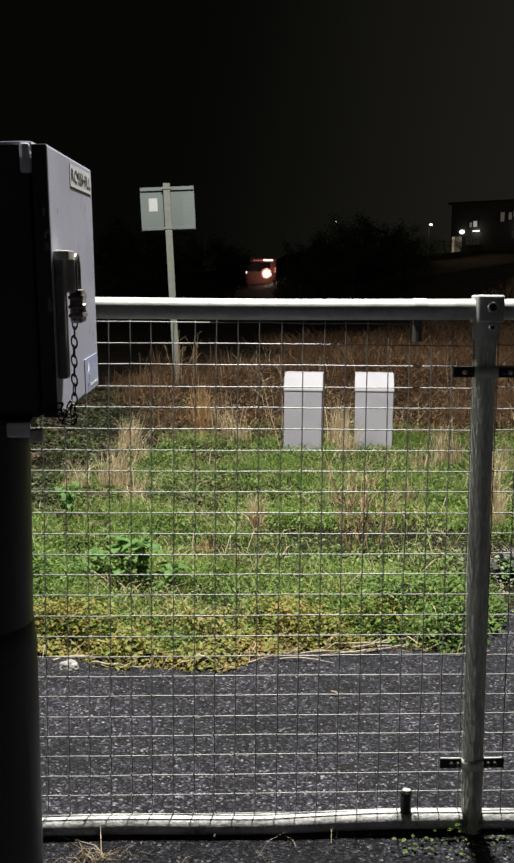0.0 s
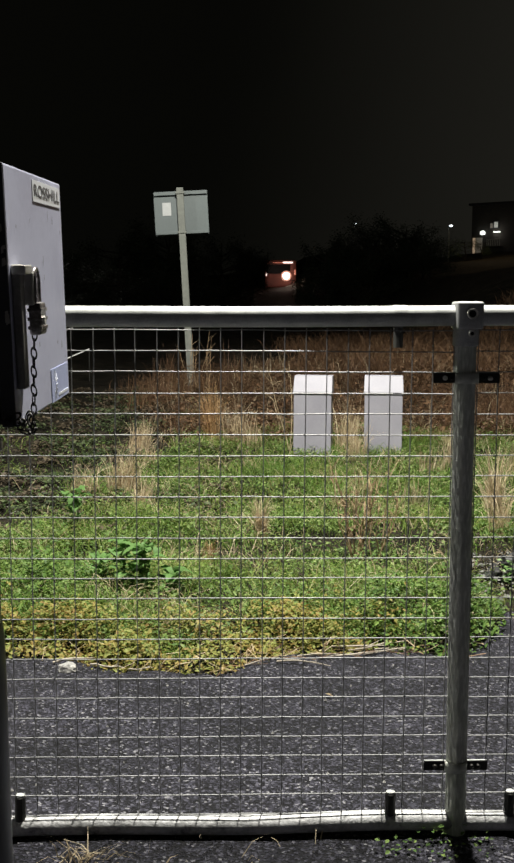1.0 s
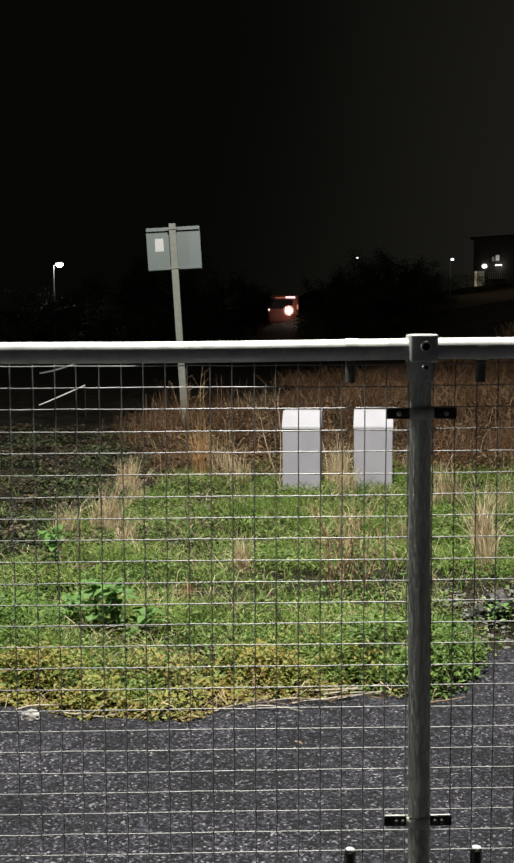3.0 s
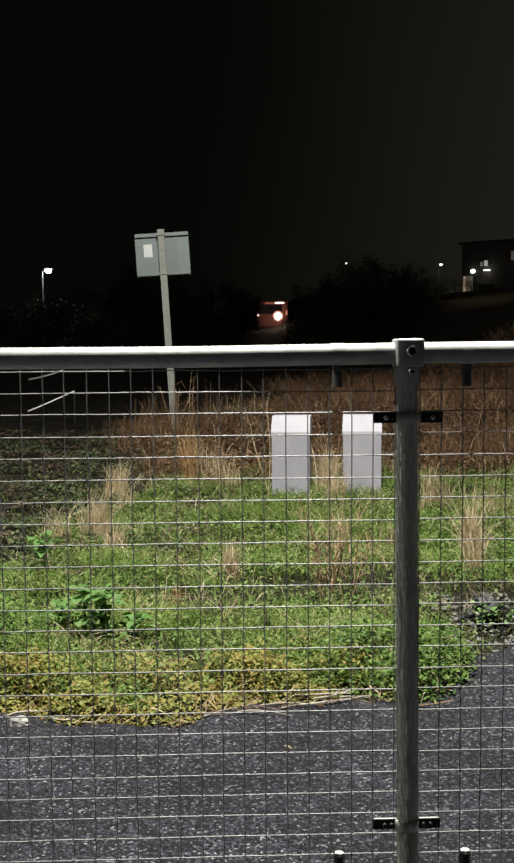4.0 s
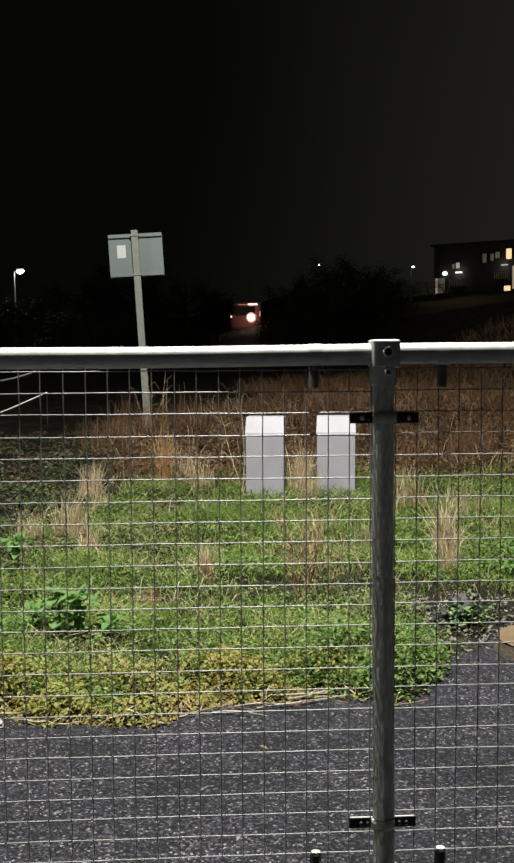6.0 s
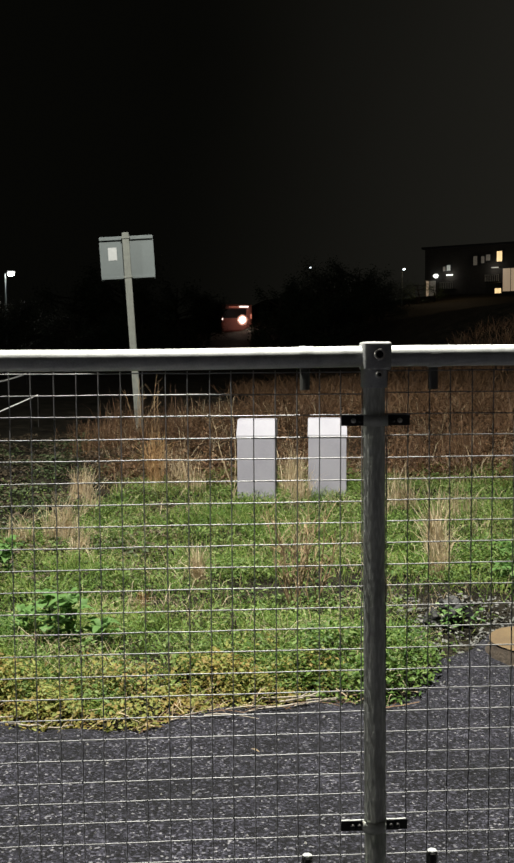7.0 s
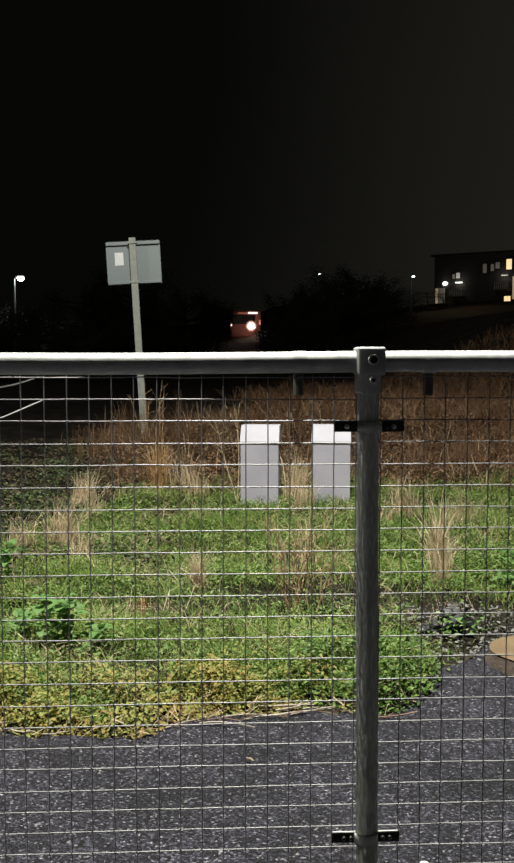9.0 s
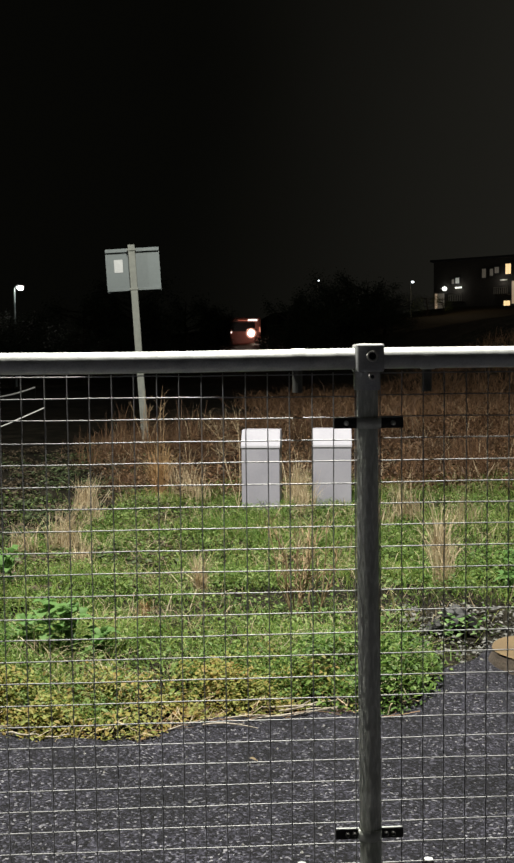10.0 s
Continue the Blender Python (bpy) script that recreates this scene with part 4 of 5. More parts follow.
tuft(-0.66, 2.66, 110, 0.13, 0.06, M_TAWNY, "small tawny dead tuft in short grass")
for x, y, n, h, r in ((-1.25, 9.4, 220, 0.62, 0.45), (-0.90, 9.3, 180, 0.55, 0.45), (-0.55, 9.6, 180, 0.60, 0.45), (-1.5, 9.0, 160, 0.45, 0.45), (2.2, 7.2, 260, 0.6, 0.4), (1.5, 6.8, 200, 0.5, 0.4), (3.0, 8.2, 260, 0.7, 0.5)):
    tuft(x, y, n, h, r, M_BROWN, "tall brown dead grass tuft")
x, y = spread(120000, -2.2, 9.0, 6.0, 13.0, lambda x, y: (0.12 + 0.88 * step(-0.3, 0.4, wave(x, y, 2.4))) * step(-1.5, -0.6, x + 0.12 * (y - 6) + 0.3 * wave(x, y, 1.1)) * step(5.9, 6.8, y))
h = (0.06 + 0.36 * rng.random(len(x)) ** 2.0) * (1 + 0.55 * wave(x, y, 2.3, 2)) * (0.7 + 0.5 * step(0.5, 2.5, x))
stuff("dead_grass", blades(x, y, height(x, y) - 0.02, h, rand(0.0022, 0.0058, len(x)), 0.4 + 3.0 * rng.random(len(x)), "dead_grass", M_BROWN), "tall brown dead grass behind the cabinets", "grass")
x, y = spread(9000, -1.8, 8.0, 6.2, 12.0, lambda x, y: step(-1.4, -0.5, x + 0.1 * (y - 6)) * step(-0.2, 0.6, wave(x, y, 3.3, 9.0)))
stuff("dead_stems", blades(x, y, height(x, y) - 0.02, 0.12 + 0.42 * rng.random(len(x)) ** 1.8, rand(0.002, 0.0045, len(x)), 0.2 + 2.2 * rng.random(len(x)) ** 1.5, "dead_stems", M_STRAW), "pale dead stems standing in brown grass", "grass")
x, y = spread(75000, -1.9, 6.5, 6.2, 10.5, lambda x, y: step(-1.4, -0.5, x + 0.1 * (y - 6) + 0.3 * wave(x, y, 1.1)) * step(-0.4, 0.5, wave(x, y, 3.9, 6.0)))
z = height(x, y) + (0.04 + 0.30 * rng.random(len(x)) ** 1.3) * (0.65 + 0.55 * wave(x, y, 3.1, 8.0))
stuff("dead_bracken", leaves(x, y, z, 0.012 + 0.040 * rng.random(len(x)) ** 1.8, "dead_bracken", M_BROWN, 0.1, 0.45), "tangled red-brown dead bracken and leaves behind the cabinets", "bracken")
x, y = spread(60000, -0.4, 13.0, 9.5, 26.0, lambda x, y: (0.2 + 0.8 * step(-0.4, 0.4, wave(x, y, 1.6, 3.0))) * step(-0.4, 1.6, x - 0.03 * y))
stuff("bank_grass", blades(x, y, height(x, y) - 0.03, (0.12 + 0.50 * rng.random(len(x)) ** 1.6) * (1 + 0.4 * wave(x, y, 1.5, 5.0)), rand(0.006, 0.014, len(x)), 0.3 + 2.2 * rng.random(len(x)), "bank_grass", M_BROWN), "rough brown dead grass on the rising bank", "grass")
x, y = spread(14000, -5.0, -0.8, 3.6, 10.5, lambda x, y: step(0.0, 0.8, wave(x, y, 4.3, 2.0)))
stuff("straw_litter", leaves(x, y, height(x, y) - rand(0.0, 0.015, len(x)), rand(0.006, 0.022, len(x)), "straw_litter", M_CHIPS, 0.7, 0.4), "pale bits of straw and stone on dark ground", "litter")
x, y = spread(36000, -3.2, -0.2, 3.4, 11.0, lambda x, y: step(-0.2, 0.6, wave(x, y, 3.4, 3)) * step(0, 0.8, -x - 0.4))
stuff("sparse_weeds", leaves(x, y, height(x, y) + rand(-0.01, 0.05, len(x)), 0.008 + 0.036 * rng.random(len(x)) ** 1.6, "sparse_weeds", M_DULL, 0.3), "sparse weeds and leaf litter on dark ground", "weeds")


def stem_plant(x, y, n, h, seed, label, material=M_STEM, spread_=0.10, thick=0.0028):
    """A dead weed: branching brown stems from one root."""
    r = random.Random(seed)
    t = thing("dead_weed", (x, y, float(height(np.float64(x), np.float64(y))) - 0.02), label, "dead weed", "dead weeds")
    for _ in range(n):
        bm = bmesh.new()
        a, L = r.uniform(0, 6.28), h * r.uniform(0.5, 1)
        lean = Vector((math.cos(a) * r.uniform(0.03, 0.38), math.sin(a) * r.uniform(0.03, 0.3), 1))
        p, root = Vector((r.uniform(-spread_, spread_) * 0.4, r.uniform(-spread_, spread_) * 0.4, 0)), []
        pts = [p.copy()]
        for k in range(5):
            p = p + lean * (L / 5) + Vector((r.uniform(-0.018, 0.018), r.uniform(-0.018, 0.018), 0))
            pts.append(p.copy())
        tube(bm, pts, [thick, thick * 0.9, thick * 0.8, thick * 0.65, thick * 0.5, thick * 0.3], 5)
        stem = part("stem", bm, material, t)
        for k in (2, 3, 4):
            for _s in range(2):
                a2 = r.uniform(0, 6.28)
                q = pts[k] + Vector((math.cos(a2), math.sin(a2), r.uniform(0.4, 1.4))) * L * r.uniform(0.08, 0.2)
                part("branch", tube(bmesh.new(), [pts[k], (pts[k] + q) / 2 + Vector((0, 0, 0.006)), q], [thick * 0.5, thick * 0.4, thick * 0.25], 4), material, stem)
    return t


stem_plant(0.10, 2.64, 9, 0.50, 1, "red-brown dead weed stems with bare branches", thick=0.0042)
stem_plant(0.19, 2.62, 5, 0.54, 2, "straight brown dead stem beside green weeds", spread_=0.06, thick=0.0042)
stem_plant(0.14, 3.1, 7, 0.50, 3, "red-brown dead weed stems with bare branches", thick=0.0036)
stem_plant(-0.22, 2.0, 3, 0.24, 4, "small dark dead weed", M_BARK)
stem_plant(-0.88, 9.9, 9, 0.75, 6, "bare bramble twigs at the foot of the sign", M_STEM, 0.3, 0.004)
stem_plant(-0.05, 5.75, 3, 0.78, 8, "dry stalks leaning on a cabinet", M_STRAW, 0.05, 0.003)
stem_plant(-0.50, 1.62, 1, 0.16, 9, "single pale dry stalk", M_STRAW, 0.01, 0.003)


def dock(x, y, n, h, seed, scale=1.0):
    """A dock: long drooping leaves, each a mesh with a midrib, round short stems."""
    r = random.Random(seed)
    t = thing("dock_plant", (x, y, float(height(np.float64(x), np.float64(y))) - 0.02), "mid-green dock plant with long drooping leaves", "plant", "dock plants")
    for _ in range(n):
        a, L, W = r.uniform(0, 6.28), scale * r.uniform(0.06, 0.125), scale * r.uniform(0.018, 0.034)
        d, s = Vector((math.cos(a), math.sin(a), 0)), Vector((-math.sin(a), math.cos(a), 0))
        p = Vector((r.gauss(0, 0.035), r.gauss(0, 0.035), 0)) * scale + Vector((0, 0, h * r.random() ** 0.7))
        pitch, bm, rows = r.uniform(0.3, 1.35), bmesh.new(), []
        for k in range(6):
            u = k / 5
            c = p + d * L * u * math.cos(pitch) + Vector((0, 0, L * (math.sin(pitch) * u - 0.6 * u * u)))
            w = W * (math.sin(math.pi * min(1, 0.12 + 0.88 * u)) ** 0.7 + 0.04)
            rows.append([bm.verts.new(c - s * w + Vector((0, 0, 0.25 * w))), bm.verts.new(c), bm.verts.new(c + s * w + Vector((0, 0, 0.25 * w * r.uniform(0.5, 1.5))))])
        for a_, b_ in zip(rows, rows[1:]):
            bm.faces.new((a_[0], a_[1], b_[1], b_[0]))
            bm.faces.new((a_[1], a_[2], b_[2], b_[1]))
        part("leaf", bm, M_DOCK, t, "", True)
    part("stalk", tube(bmesh.new(), [(0, 0, 0), (0.01, 0, h * 0.5), (0, 0.01, h)], [0.006, 0.005, 0.003], 6), M_DOCK, t)
    return t


x, y = spread(34000, -2.2, 3.0, 1.4, 6.8, lambda x, y: (0.25 * step(0.1, 0.4, y - rim(x)) + 0.75 * verge(x, y)) * step(-0.3, 0.7, wave(x, y, 3.1, 7.0)) * step(-2.1, -1.3, x + 0.12 * (4 - y)))
stuff("straw_blades", blades(x, y, height(x, y) - 0.02, 0.04 + 0.17 * rng.random(len(x)) ** 2, rand(0.002, 0.0045, len(x)), rand(0.3, 2.2, len(x)), "straw_blades", M_STRAW), "pale dead blades among the green grass", "grass")
x, y = spread(85000, -3.6, -0.5, 3.2, 12.0, lambda x, y: step(0.0, 0.7, wave(x, y, 5.7, 5.0)))
stuff("leaf_litter", leaves(x, y, height(x, y) + rand(-0.01, 0.03, len(x)), 0.008 + 0.045 * rng.random(len(x)) ** 1.8, "leaf_litter", M_MOULD, 0.35), "dead leaves on dark bare ground", "leaf litter")
dock(-0.92, 1.88, 58, 0.25, 21, 0.80)
dock(-1.02, 1.98, 44, 0.24, 22, 0.76)
dock(-0.80, 1.92, 30, 0.13, 25, 0.72)
dock(-1.14, 2.12, 34, 0.16, 23, 0.68)
dock(-1.38, 3.1, 40, 0.26, 27, 0.80)
dock(1.28, 3.0, 26, 0.12, 24, 0.8)
dock(1.45, 3.5, 26, 0.14, 26, 0.8)

# weeds at the foot of the post
n = 60
a, rr = rand(0, 6.28, n), 0.10 * np.sqrt(rng.random(n))
x, y = -0.05 + 1.6 * rr * np.cos(a), -0.085 + 0.7 * rr * np.sin(a)
stuff("post_weeds", leaves(x, y, 0.006 + 0.03 * rng.random(n), rand(0.006, 0.016, n), "post_weeds", M_LUSH), "small weeds and moss at the foot of the post", "weeds")
n = 60
x, y = rng.normal(-0.90, 0.035, n), rng.normal(-0.12, 0.02, n)
x[:18], y[:18] = rand(-0.98, -0.2, 18), rand(-0.2, 0.05, 18)
stuff("straw_at_rail", blades(x, y, 0 * x + 0.004, rand(0.02, 0.055, n), rand(0.002, 0.004, n), rand(0.9, 2.2, n), "straw_at_rail", M_STRAW), "dry straw caught along the bottom rail", "straw")

# pale chippings on the tarmac
n = 1000
x, y = rand(-2.2, 2.4, n), rand(-0.9, 2.4, n)
k = y < rim(x) + 0.05
x, y, n = x[k], y[k], int(k.sum())
s = 0.0015 + 0.0042 * rng.random(n) ** 3
ang = rand(0, 6.28, n)
c = np.stack([x, y, 0 * x + 0.006], 1)
corner = []
for q in range(4):
    t = ang + q * np.pi / 2 + rand(-0.4, 0.4, n)
    corner.append(c + np.stack([np.cos(t) * s, np.sin(t) * s * 0.8, 0 * t - 0.003], 1))
corner.append(c + np.stack([0 * s, 0 * s, s * 0.7], 1))
v = np.stack(corner, 1).reshape(-1, 3)
faces = [(i + q, i + (q + 1) % 4, i + 4) for i in 5 * np.arange(n) for q in range(4)]
stuff("chippings", raw_mesh("chippings", v, faces, M_CHIPS), "loose pale stone chippings on the tarmac", "gravel")


n = 2600
x, y = rand(0.55, 1.9, n), rand(1.95, 2.75, n)
k = (y > rim(x) - 0.12) & (wave(x, y, 6.0, 1.0) > -0.5)
x, y = x[k], y[k]
stuff("rubble", leaves(x, y, height(x, y) + rand(-0.012, 0.008, len(x)), 0.006 + 0.022 * rng.random(len(x)) ** 2, "rubble", M_RUBBLE, 0.5, 0.8), "grey stony rubble and leaf scraps at the tarmac edge", "rubble")


# ---------------------------------------------------------------- loose things on the ground
def lump(name, place, size, seed, material, label, category, rough=0.25):
    bm = bmesh.new()
    bmesh.ops.create_icosphere(bm, subdivisions=3, radius=1)
    for v_ in bm.verts:
        q = noise.noise(v_.co * 1.6 + Vector((seed, 0, 0))) + 0.5 * noise.noise(v_.co * 4.1 + Vector((0, seed, 0)))
        v_.co *= 1 + rough * q
        v_.co = Vector((v_.co.x * size[0], v_.co.y * size[1], max(v_.co.z, -0.5) * size[2]))
    ob = new(name, mesh_of(name, bm, material))
    ob.location = place
    return tagged(ob, label, category)


lump("stone", (-1.135, 1.16, 0.014), (0.036, 0.026, 0.022), 3, M_CHIPS, "pale grey stone at the edge of the tarmac", "stone")
lump("plastic_scrap", (0.80, 2.36, 0.07), (0.085, 0.05, 0.06), 8, M_RUBBISH, "crumpled black plastic scrap among weeds", "rubbish", 0.6)
lump("plastic_scrap", (0.70, 2.30, 0.05), (0.055, 0.04, 0.03), 12, M_RUBBISH, "small black plastic scrap among weeds", "rubbish", 0.6)
me = leaves(rand(0.72, 0.92, 60), rand(2.2, 2.34, 60), rand(0.03, 0.12, 60), rand(0.015, 0.04, 60), "scrap_weeds", M_DOCK)
stuff("scrap_weeds", me, "weeds round the black plastic", "weeds")
for x, y, z, L, seed in ((-1.36, 3.35, 0.36, 0.13, 1), (-0.22, 0.90, 0.010, 0.03, 2), (1.0, 5.6, 0.35, 0.16, 3), (-1.55, 2.9, 0.10, 0.05, 4), (0.47, 2.45, 0.12, 0.06, 5)):
    bm, r = bmesh.new(), random.Random(seed)
    rows = []
    for k in range(6):
        u = k / 5
        w_ = L * 0.16 * math.sin(math.pi * (0.08 + 0.86 * u))
        rows.append([bm.verts.new((L * (u - 0.5), s_ * w_, 0.12 * L * math.sin(3 * u) + 0.10 * abs(s_) * w_)) for s_ in (-1, 0, 1)])
    for a_, b_ in zip(rows, rows[1:]):
        bm.faces.new((a_[0], a_[1], b_[1], b_[0]))
        bm.faces.new((a_[1], a_[2], b_[2], b_[1]))
    bmesh.ops.solidify(bm, geom=bm.faces[:], thickness=0.001)
    o = tagged(new("fallen_leaf", mesh_of("fallen_leaf", bm, M_STRAW, True)), "pale dry fallen leaf", "leaf", "fallen leaves")
    o.matrix_basis = pose(x, y, max(z if z < 0.05 else 0, float(height(np.float64(x), np.float64(y))) + 0.02 + (0.03 if y > 2 else -0.012)), r.uniform(-15, 15), r.uniform(-15, 15), r.uniform(-30, 30))

# low sawn stump
stump = thing("tree_stump", (1.13, 1.90, 0.0), "low sawn tree stump with a pale orange cut top", "stump")
bm = tube(bmesh.new(), [(0, 0, -0.05), (0, 0, 0.0), (0, 0, 0.03), (0, 0, 0.052)], [0.30, 0.285, 0.272, 0.266], 40, False)
for v_ in bm.verts:
    v_.co += 0.012 * noise.noise_vector(v_.co * 9)
part("bark", bm, M_BARK, stump, "dark brown bark rim", True)
bm = bmesh.new()
rows = [[bm.verts.new((q * math.cos(a) * (1 + 0.02 * math.sin(3 * a)), q * math.sin(a), 0.054 + 0.003 * math.sin(5 * a + 9 * q))) for a in np.linspace(0, 2 * math.pi, 40, endpoint=False)] for q in (0.266, 0.18, 0.09, 0.02)]
for a_, b_ in zip(rows, rows[1:]):
    for k in range(40):
        bm.faces.new((a_[k], a_[(k + 1) % 40], b_[(k + 1) % 40], b_[k]))
bm.faces.new(rows[-1])
part("cut_top", bm, M_CUT, stump, "pale orange sawn wood", True)


# ---------------------------------------------------------------- distance
def far_lamp(x, y, ztop, label, material, size, arm):
    g = float(height(np.float64(x), np.float64(y)))
    t = thing("street_lamp", (x, y, g), label, "street lamp", "street lamps")
    part("pole", tube(bmesh.new(), [(0, 0, -0.3), (0, 0, (ztop - g) * 0.5), (0, 0, ztop - g - 0.05), (arm * 0.4, 0, ztop - g + 0.05), (arm, 0, ztop - g + 0.06)], [0.07, 0.06, 0.045, 0.04, 0.035], 10), M_SIGN, t, "thin grey pole")
    head = part("lamp_head", box(bmesh.new(), (arm + size * 0.6, 0, ztop - g + 0.08), (size * 2.2, size * 1.2, size * 0.5), 0.02), M_DARK_PAINT, t)
    # the glowing lens is swollen into a ball for the lamp's round glare
    bm = bmesh.new()
    bmesh.ops.create_icosphere(bm, subdivisions=3, radius=size * 0.8, matrix=Matrix.Translation((arm + size * 0.6, -size * 0.2, ztop - g - size * 0.15)) @ Matrix.Diagonal((1.15, 0.9, 0.75, 1)))
    part("lens", bm, material, head, "white lens, rounded out to paint the lamp's glare", True)


far_lamp(-10.95, 60, 6.0, "lit street lamp with a white head beside the line", M_LAMP_WHITE, 0.22, 0.22)
far_lamp(10.7, 90, 8.8, "small distant street lamp, lit", M_LAMP_FAR, 0.10, 0.1)
far_lamp(19.15, 90, 8.65, "small distant street lamp, lit", M_LAMP_FAR, 0.16, 0.1)

# two white tubes with posts, made up for the glints beyond the dark ground
for y0, pts in ((36.0, ((-7.50, 0.205), (-7.28, 0.245), (-7.02, 0.300), (-6.62, 0.416), (-6.27, 0.537))), (14.0, ((-3.463, 0.334), (-3.342, 0.381), (-3.148, 0.466), (-2.953, 0.552), (-2.779, 0.629)))):
    rail = thing("handrail", (pts[2][0], y0, 0.0), "thin white tube that paints a glint on distant rails", "handrail", "handrails")
    line = [(px - pts[2][0], 0.085 * k, pz) for k, (px, pz) in enumerate(pts)]
    part("rail_tube", tube(bmesh.new(), line, 0.03 if y0 > 20 else 0.010, 12), M_RAIL_GLINT, rail, "", True)
    part("stanchion", tube(bmesh.new(), [(line[4][0], 0.34, -0.3), (line[4][0], 0.34, line[4][2])], 0.008, 8), M_DARK, rail)

# the vehicle with its headlight on
veh = thing("rail_vehicle", (4.56, 100, 3.2), "front of a distant dark rail vehicle with a bright headlight", "train")
bm = box(bmesh.new(), (0.2, 6, 1.45), (3.1, 12, 2.7), 0.2)
part("body", bm, M_VEHICLE, veh, "dark red body")
part("windscreen", box(bmesh.new(), (0, -0.02, 1.9), (2.3, 0.06, 0.9), 0.02), M_GLASS_DARK, veh)
lampcase = part("lamp_cluster", box(bmesh.new(), (0.75, -0.05, 1.28), (1.0, 0.1, 0.75), 0.04), M_DARK_PAINT, veh)
head = part("headlight", tube(bmesh.new(), [(0.76, -0.10, 1.25), (0.76, -0.16, 1.25), (0.76, -0.20, 1.25)], [0.28, 0.28, 0.2], 24), M_HEADLIGHT, lampcase, "glaring headlight")
# rings of falling brightness paint the glare round the bulb
for k, (r0, m) in enumerate(((0.33, M_GLARE), (0.40, M_GLARE_MID), (0.52, M_GLARE_RIM))):
    part("reflector", tube(bmesh.new(), [(0.76, -0.09 + 0.01 * k, 1.25), (0.76, -0.145 + 0.02 * k, 1.25)], [r0, r0], 24), m, head, "glowing ring that paints the headlight's glare")
part("roof_light", box(bmesh.new(), (0.92, -0.06, 2.55), (0.95, 0.1, 0.17), 0.05), M_MARKER, veh, "lit strip above the windscreen")
part("roof_light", box(bmesh.new(), (-0.05, -0.06, 2.53), (1.0, 0.1, 0.06), 0.01), M_TAIL, veh, "dim red strip")
part("marker", box(bmesh.new(), (-1.2, -0.06, 1.35), (0.12, 0.06, 0.20), 0.01), M_MARKER, veh, "small white marker")
part("marker", box(bmesh.new(), (1.62, -0.06, 1.60), (0.14, 0.06, 0.5), 0.01), M_TAIL, veh, "orange marker")
for sx in (-1, 1):
    part("wheel", tube(bmesh.new(), [(sx * 1.15, 1.2, 0.1), (sx * 1.3, 1.2, 0.1)], 0.42, 16), M_DARK, veh)


def tree(x, y, h, w, n, seed, material, trunk_h=0.25):
    """Tapered trunk, limbs, and a ragged crown of small leaves round the limbs' ends."""
    r = random.Random(seed)
    g = float(height(np.float64(x), np.float64(y)))
    t = thing("tree", (x, y, g - 0.1), "dark tree in silhouette against the night sky", "tree", "trees in the distance")
    bm = tube(bmesh.new(), [(0, 0, 0), (0.05 * w, 0, h * 0.3), (0, 0.03 * w, h * 0.6), (0.02 * w, 0, h * 0.85)], [0.035 * h, 0.028 * h, 0.016 * h, 0.005 * h], 8)
    ends = []
    for k in range(26):
        z0 = h * r.uniform(trunk_h, 0.75)
        a = r.uniform(0, 6.28)
        L = w * 0.5 * r.uniform(0.45, 1.0) * (1.15 - 0.7 * abs(z0 / h - 0.45))
        e = Vector((math.cos(a) * L, math.sin(a) * L, z0 + h * r.uniform(0.05, 0.25)))
        tube(bm, [(0, 0, z0), e * 0.5 + Vector((0, 0, z0 * 0.5 - 0.02 * h)), e], [0.010 * h, 0.007 * h, 0.003 * h], 5)
        ends.append((e, w * r.uniform(0.10, 0.2)))
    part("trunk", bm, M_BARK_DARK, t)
    c = np.array([tuple(e) for e, _ in ends])
    k = rng.integers(0, len(ends), n)
    s = np.array([q for _, q in ends])[k]
    d = rng.normal(0, 0.34, (n, 3))
    p = c[k] * rand(0.55, 1.08, n)[:, None] ** np.array([1, 1, 0.4]) + d * s[:, None]
    p[:, 2] = np.maximum(p[:, 2], 0.05 * h)
    ob = new("crown", leaves(p[:, 0], p[:, 1], p[:, 2], rand(0.012, 0.03, n) * h, "crown", material, 0.1))
    ob.parent = t
    return t


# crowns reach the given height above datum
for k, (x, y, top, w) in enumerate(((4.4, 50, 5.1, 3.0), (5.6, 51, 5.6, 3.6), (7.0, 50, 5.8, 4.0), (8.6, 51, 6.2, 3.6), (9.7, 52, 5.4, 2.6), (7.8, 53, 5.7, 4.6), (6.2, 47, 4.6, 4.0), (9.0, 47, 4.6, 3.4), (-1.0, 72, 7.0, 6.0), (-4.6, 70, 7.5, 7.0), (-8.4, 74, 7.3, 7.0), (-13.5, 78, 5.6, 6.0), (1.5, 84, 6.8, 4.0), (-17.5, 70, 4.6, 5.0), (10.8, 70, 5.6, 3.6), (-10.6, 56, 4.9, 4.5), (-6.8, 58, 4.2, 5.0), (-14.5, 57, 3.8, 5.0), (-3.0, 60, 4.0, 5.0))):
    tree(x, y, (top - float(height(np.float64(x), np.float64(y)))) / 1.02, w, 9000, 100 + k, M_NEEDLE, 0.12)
for x, y, h, w, k in ((19.6, 92.5, 2.0, 2.6, 1), (21.3, 93, 2.4, 3.0, 2), (22.8, 93, 2.0, 2.6, 3)):
    t = tree(x, y, h, w, 1600, 200 + k, M_BUSH, 0.1)
    tagged(t, "low green bush before the distant building", "bush", "bushes in the distance")


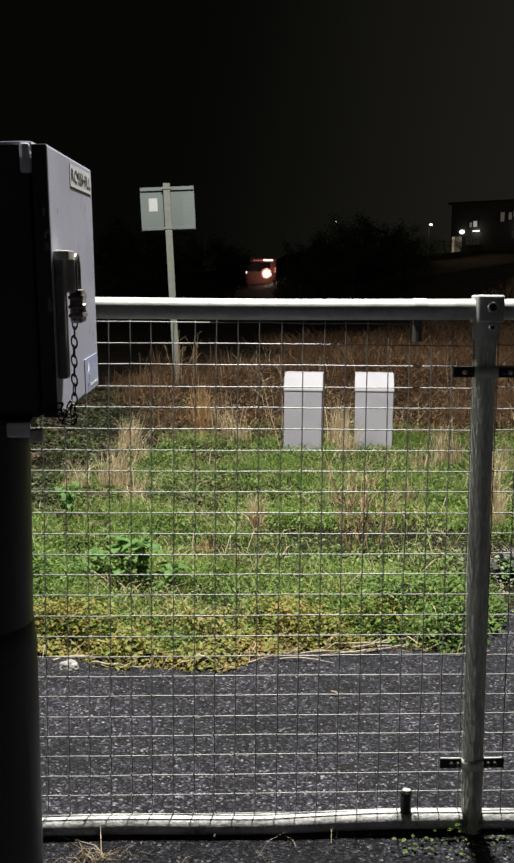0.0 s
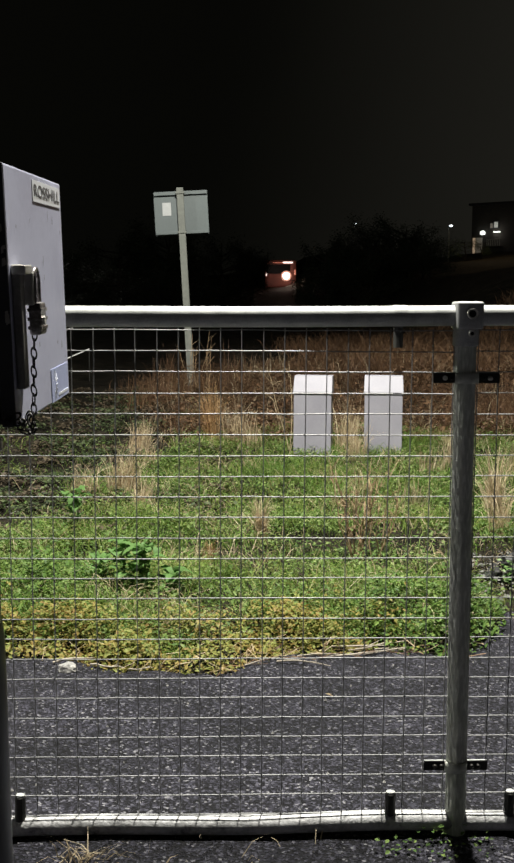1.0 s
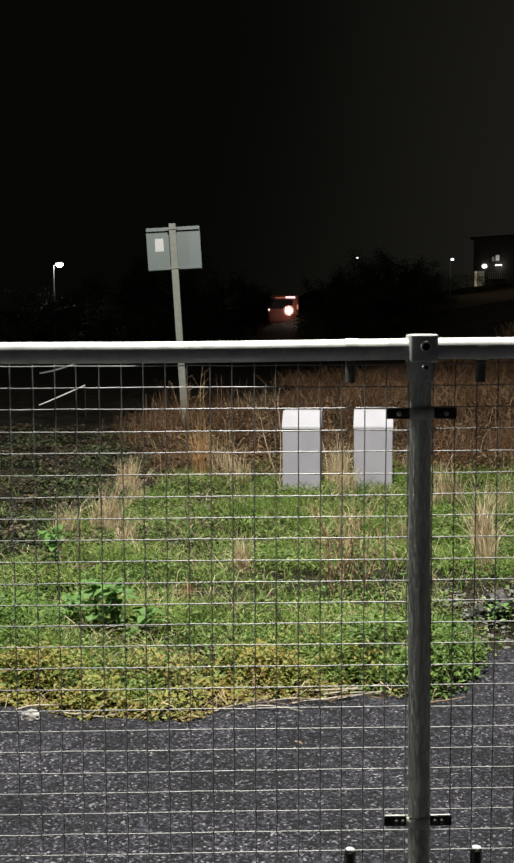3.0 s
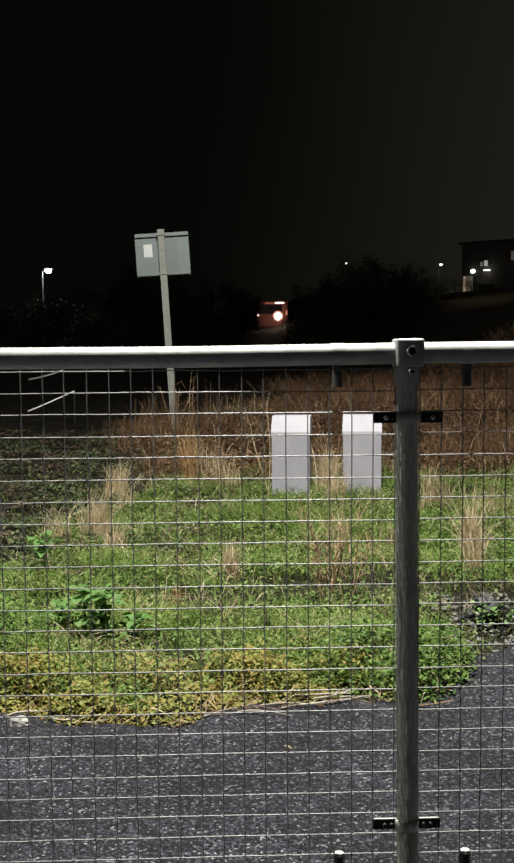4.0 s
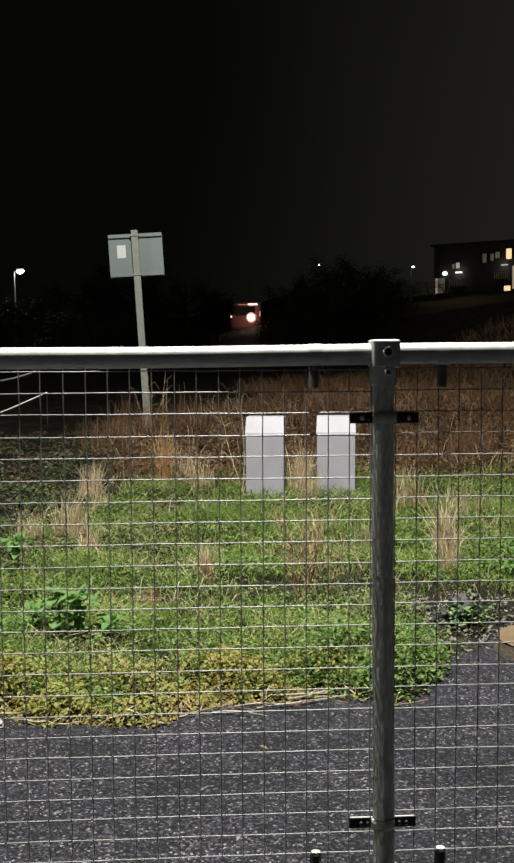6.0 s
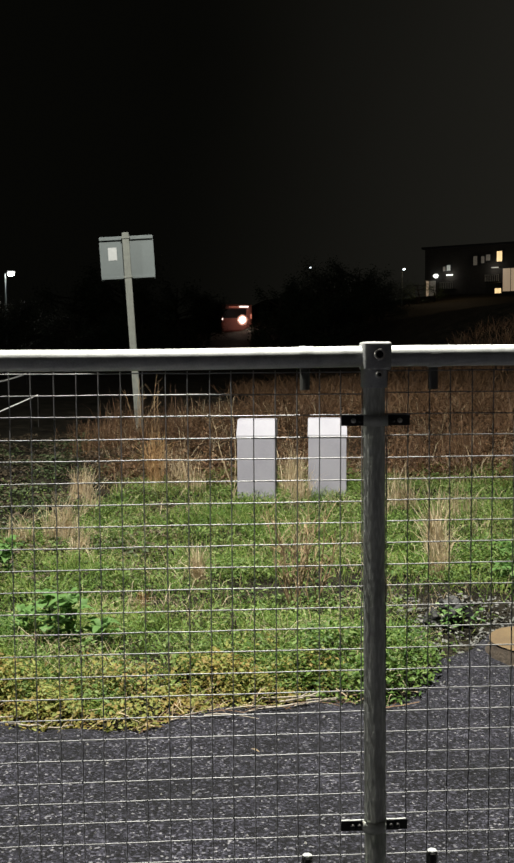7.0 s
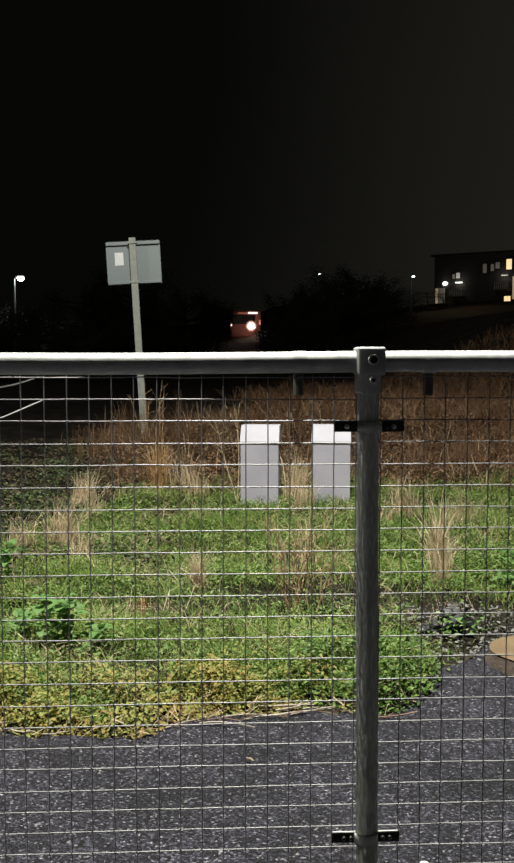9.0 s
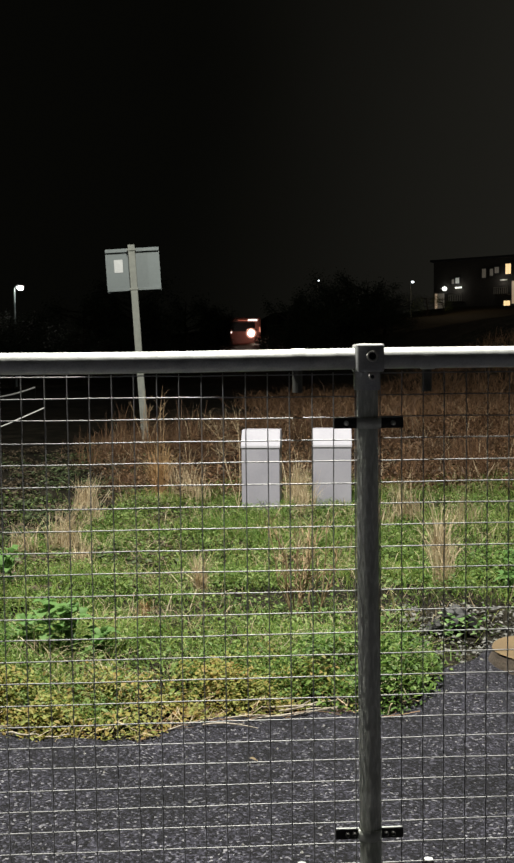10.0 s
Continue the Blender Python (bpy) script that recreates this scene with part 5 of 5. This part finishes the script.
# flats on the rise
def flats():
    a = Matrix.Rotation(radians(-38), 4, "Z")
    x, y = 33.0, 140.0
    b = thing("apartment_building", (x, y, 9.2), "dark block of flats with some lit windows", "building")
    b.matrix_basis = Matrix.Translation((x, y, 9.2)) @ a
    W, H, D = 40.0, 6.1, 11.0
    part("wall", box(bmesh.new(), (W / 2, D / 2, H / 2 - 2), (W, D, H + 4)), M_FARWALL, b, "dark rendered wall")
    part("roof", box(bmesh.new(), (W / 2, D / 2, H + 0.15), (W + 0.8, D + 0.8, 0.3), 0.05), M_DARK_PAINT, b, "flat dark roof")
    # two panels at the corner glow in place of the light on them
    part("corner_light", box(bmesh.new(), (0.42, -0.10, 0.6), (0.34, 0.1, 2.3)), M_LAMPLIT_WALL, b, "corner panel, its lamplight painted as a glow")
    part("corner_panel", box(bmesh.new(), (1.15, -0.06, 0.6), (0.9, 0.1, 2.3)), M_WARM_DIM, b, "porch panel, its faint light painted as a glow")
    # lit rooms and a lamplit wall: along the wall, height, width, tall, glow
    # the last is no window: its glowing panes paint lamplight on the wall
    for wx, wz, ww, wh, m in ((3.55, 3.40, 0.55, 0.75, M_COOL_DIM), (2.9, 3.30, 0.35, 0.6, M_WARM_DIM), (7.39, 4.18, 0.55, 1.2, M_WARM_DIM), (8.45, 4.25, 0.45, 0.9, M_WARM_DIM), (9.2, 4.5, 0.6, 0.8, M_WARM_DIM), (10.78, 4.58, 0.75, 1.35, M_WARM), (10.62, 0.05, 0.9, 0.65, M_WARM), (12.35, 1.45, 2.2, 3.0, M_LAMPLIT_WALL)):
        w_ = part("window", box(bmesh.new(), (wx, -0.05, wz), (ww + 0.3, 0.1, wh + 0.3)), M_DARK_PAINT, b)
        for sx in (-0.25, 0.25):
            part("pane", box(bmesh.new(), (wx + sx * ww, -0.11, wz), (ww * 0.46, 0.03, wh)), m, w_)
    bm = bmesh.new()
    bmesh.ops.create_icosphere(bm, subdivisions=2, radius=0.31, matrix=Matrix.Translation((1.73, -0.25, 2.38)) @ Matrix.Diagonal((1.25, 0.6, 0.95, 1)))
    part("wall_lamp", bm, M_COOL, b, "bright white wall lamp", True)
    for c in range(14):
        for s in range(3):
            wx, wz = 14.9 + 1.9 * c, 0.15 + 2.15 * s
            w_ = part("window", box(bmesh.new(), (wx, -0.05, wz), (1.3, 0.1, 1.35)), M_DARK_PAINT, b)
            for sx in (-0.31, 0.31):
                part("pane", box(bmesh.new(), (wx + sx, -0.11, wz), (0.54, 0.03, 1.2)), M_GLASS_DARK, w_)
    for bx, bz, m in ((3.75, 0.45, M_COOL), (10.2, 1.15, M_WARM_DIM), (18.0, 0.75, M_WARM)):
        bal = part("balcony", box(bmesh.new(), (bx, -0.7, bz), (1.9, 1.3, 0.15)), M_FARWALL, b)
        for k in range(8):
            part("baluster", box(bmesh.new(), (bx - 0.9 + 0.257 * k, -1.3, bz + 0.5), (0.07, 0.06, 0.9)), M_PALE_RAIL, bal)
        part("handrail", box(bmesh.new(), (bx, -1.3, bz + 0.95), (1.9, 0.12, 0.12)), M_PALE_RAIL, bal)
        part("balcony_light", box(bmesh.new(), (bx + 0.05, -0.3, bz + 1.98), (0.95, 0.12, 0.13)), m, bal, "lit balcony lamp")
        data = bpy.data.lights.new("balcony_lamp_light", "POINT")
        data.energy, data.color, data.shadow_soft_size = 16, (1.0, 0.92, 0.78), 0.15
        o_ = new("balcony_lamp_light", data)
        o_.location = b.matrix_basis @ Vector((bx, -0.9, bz + 1.9))
    return b


flats()
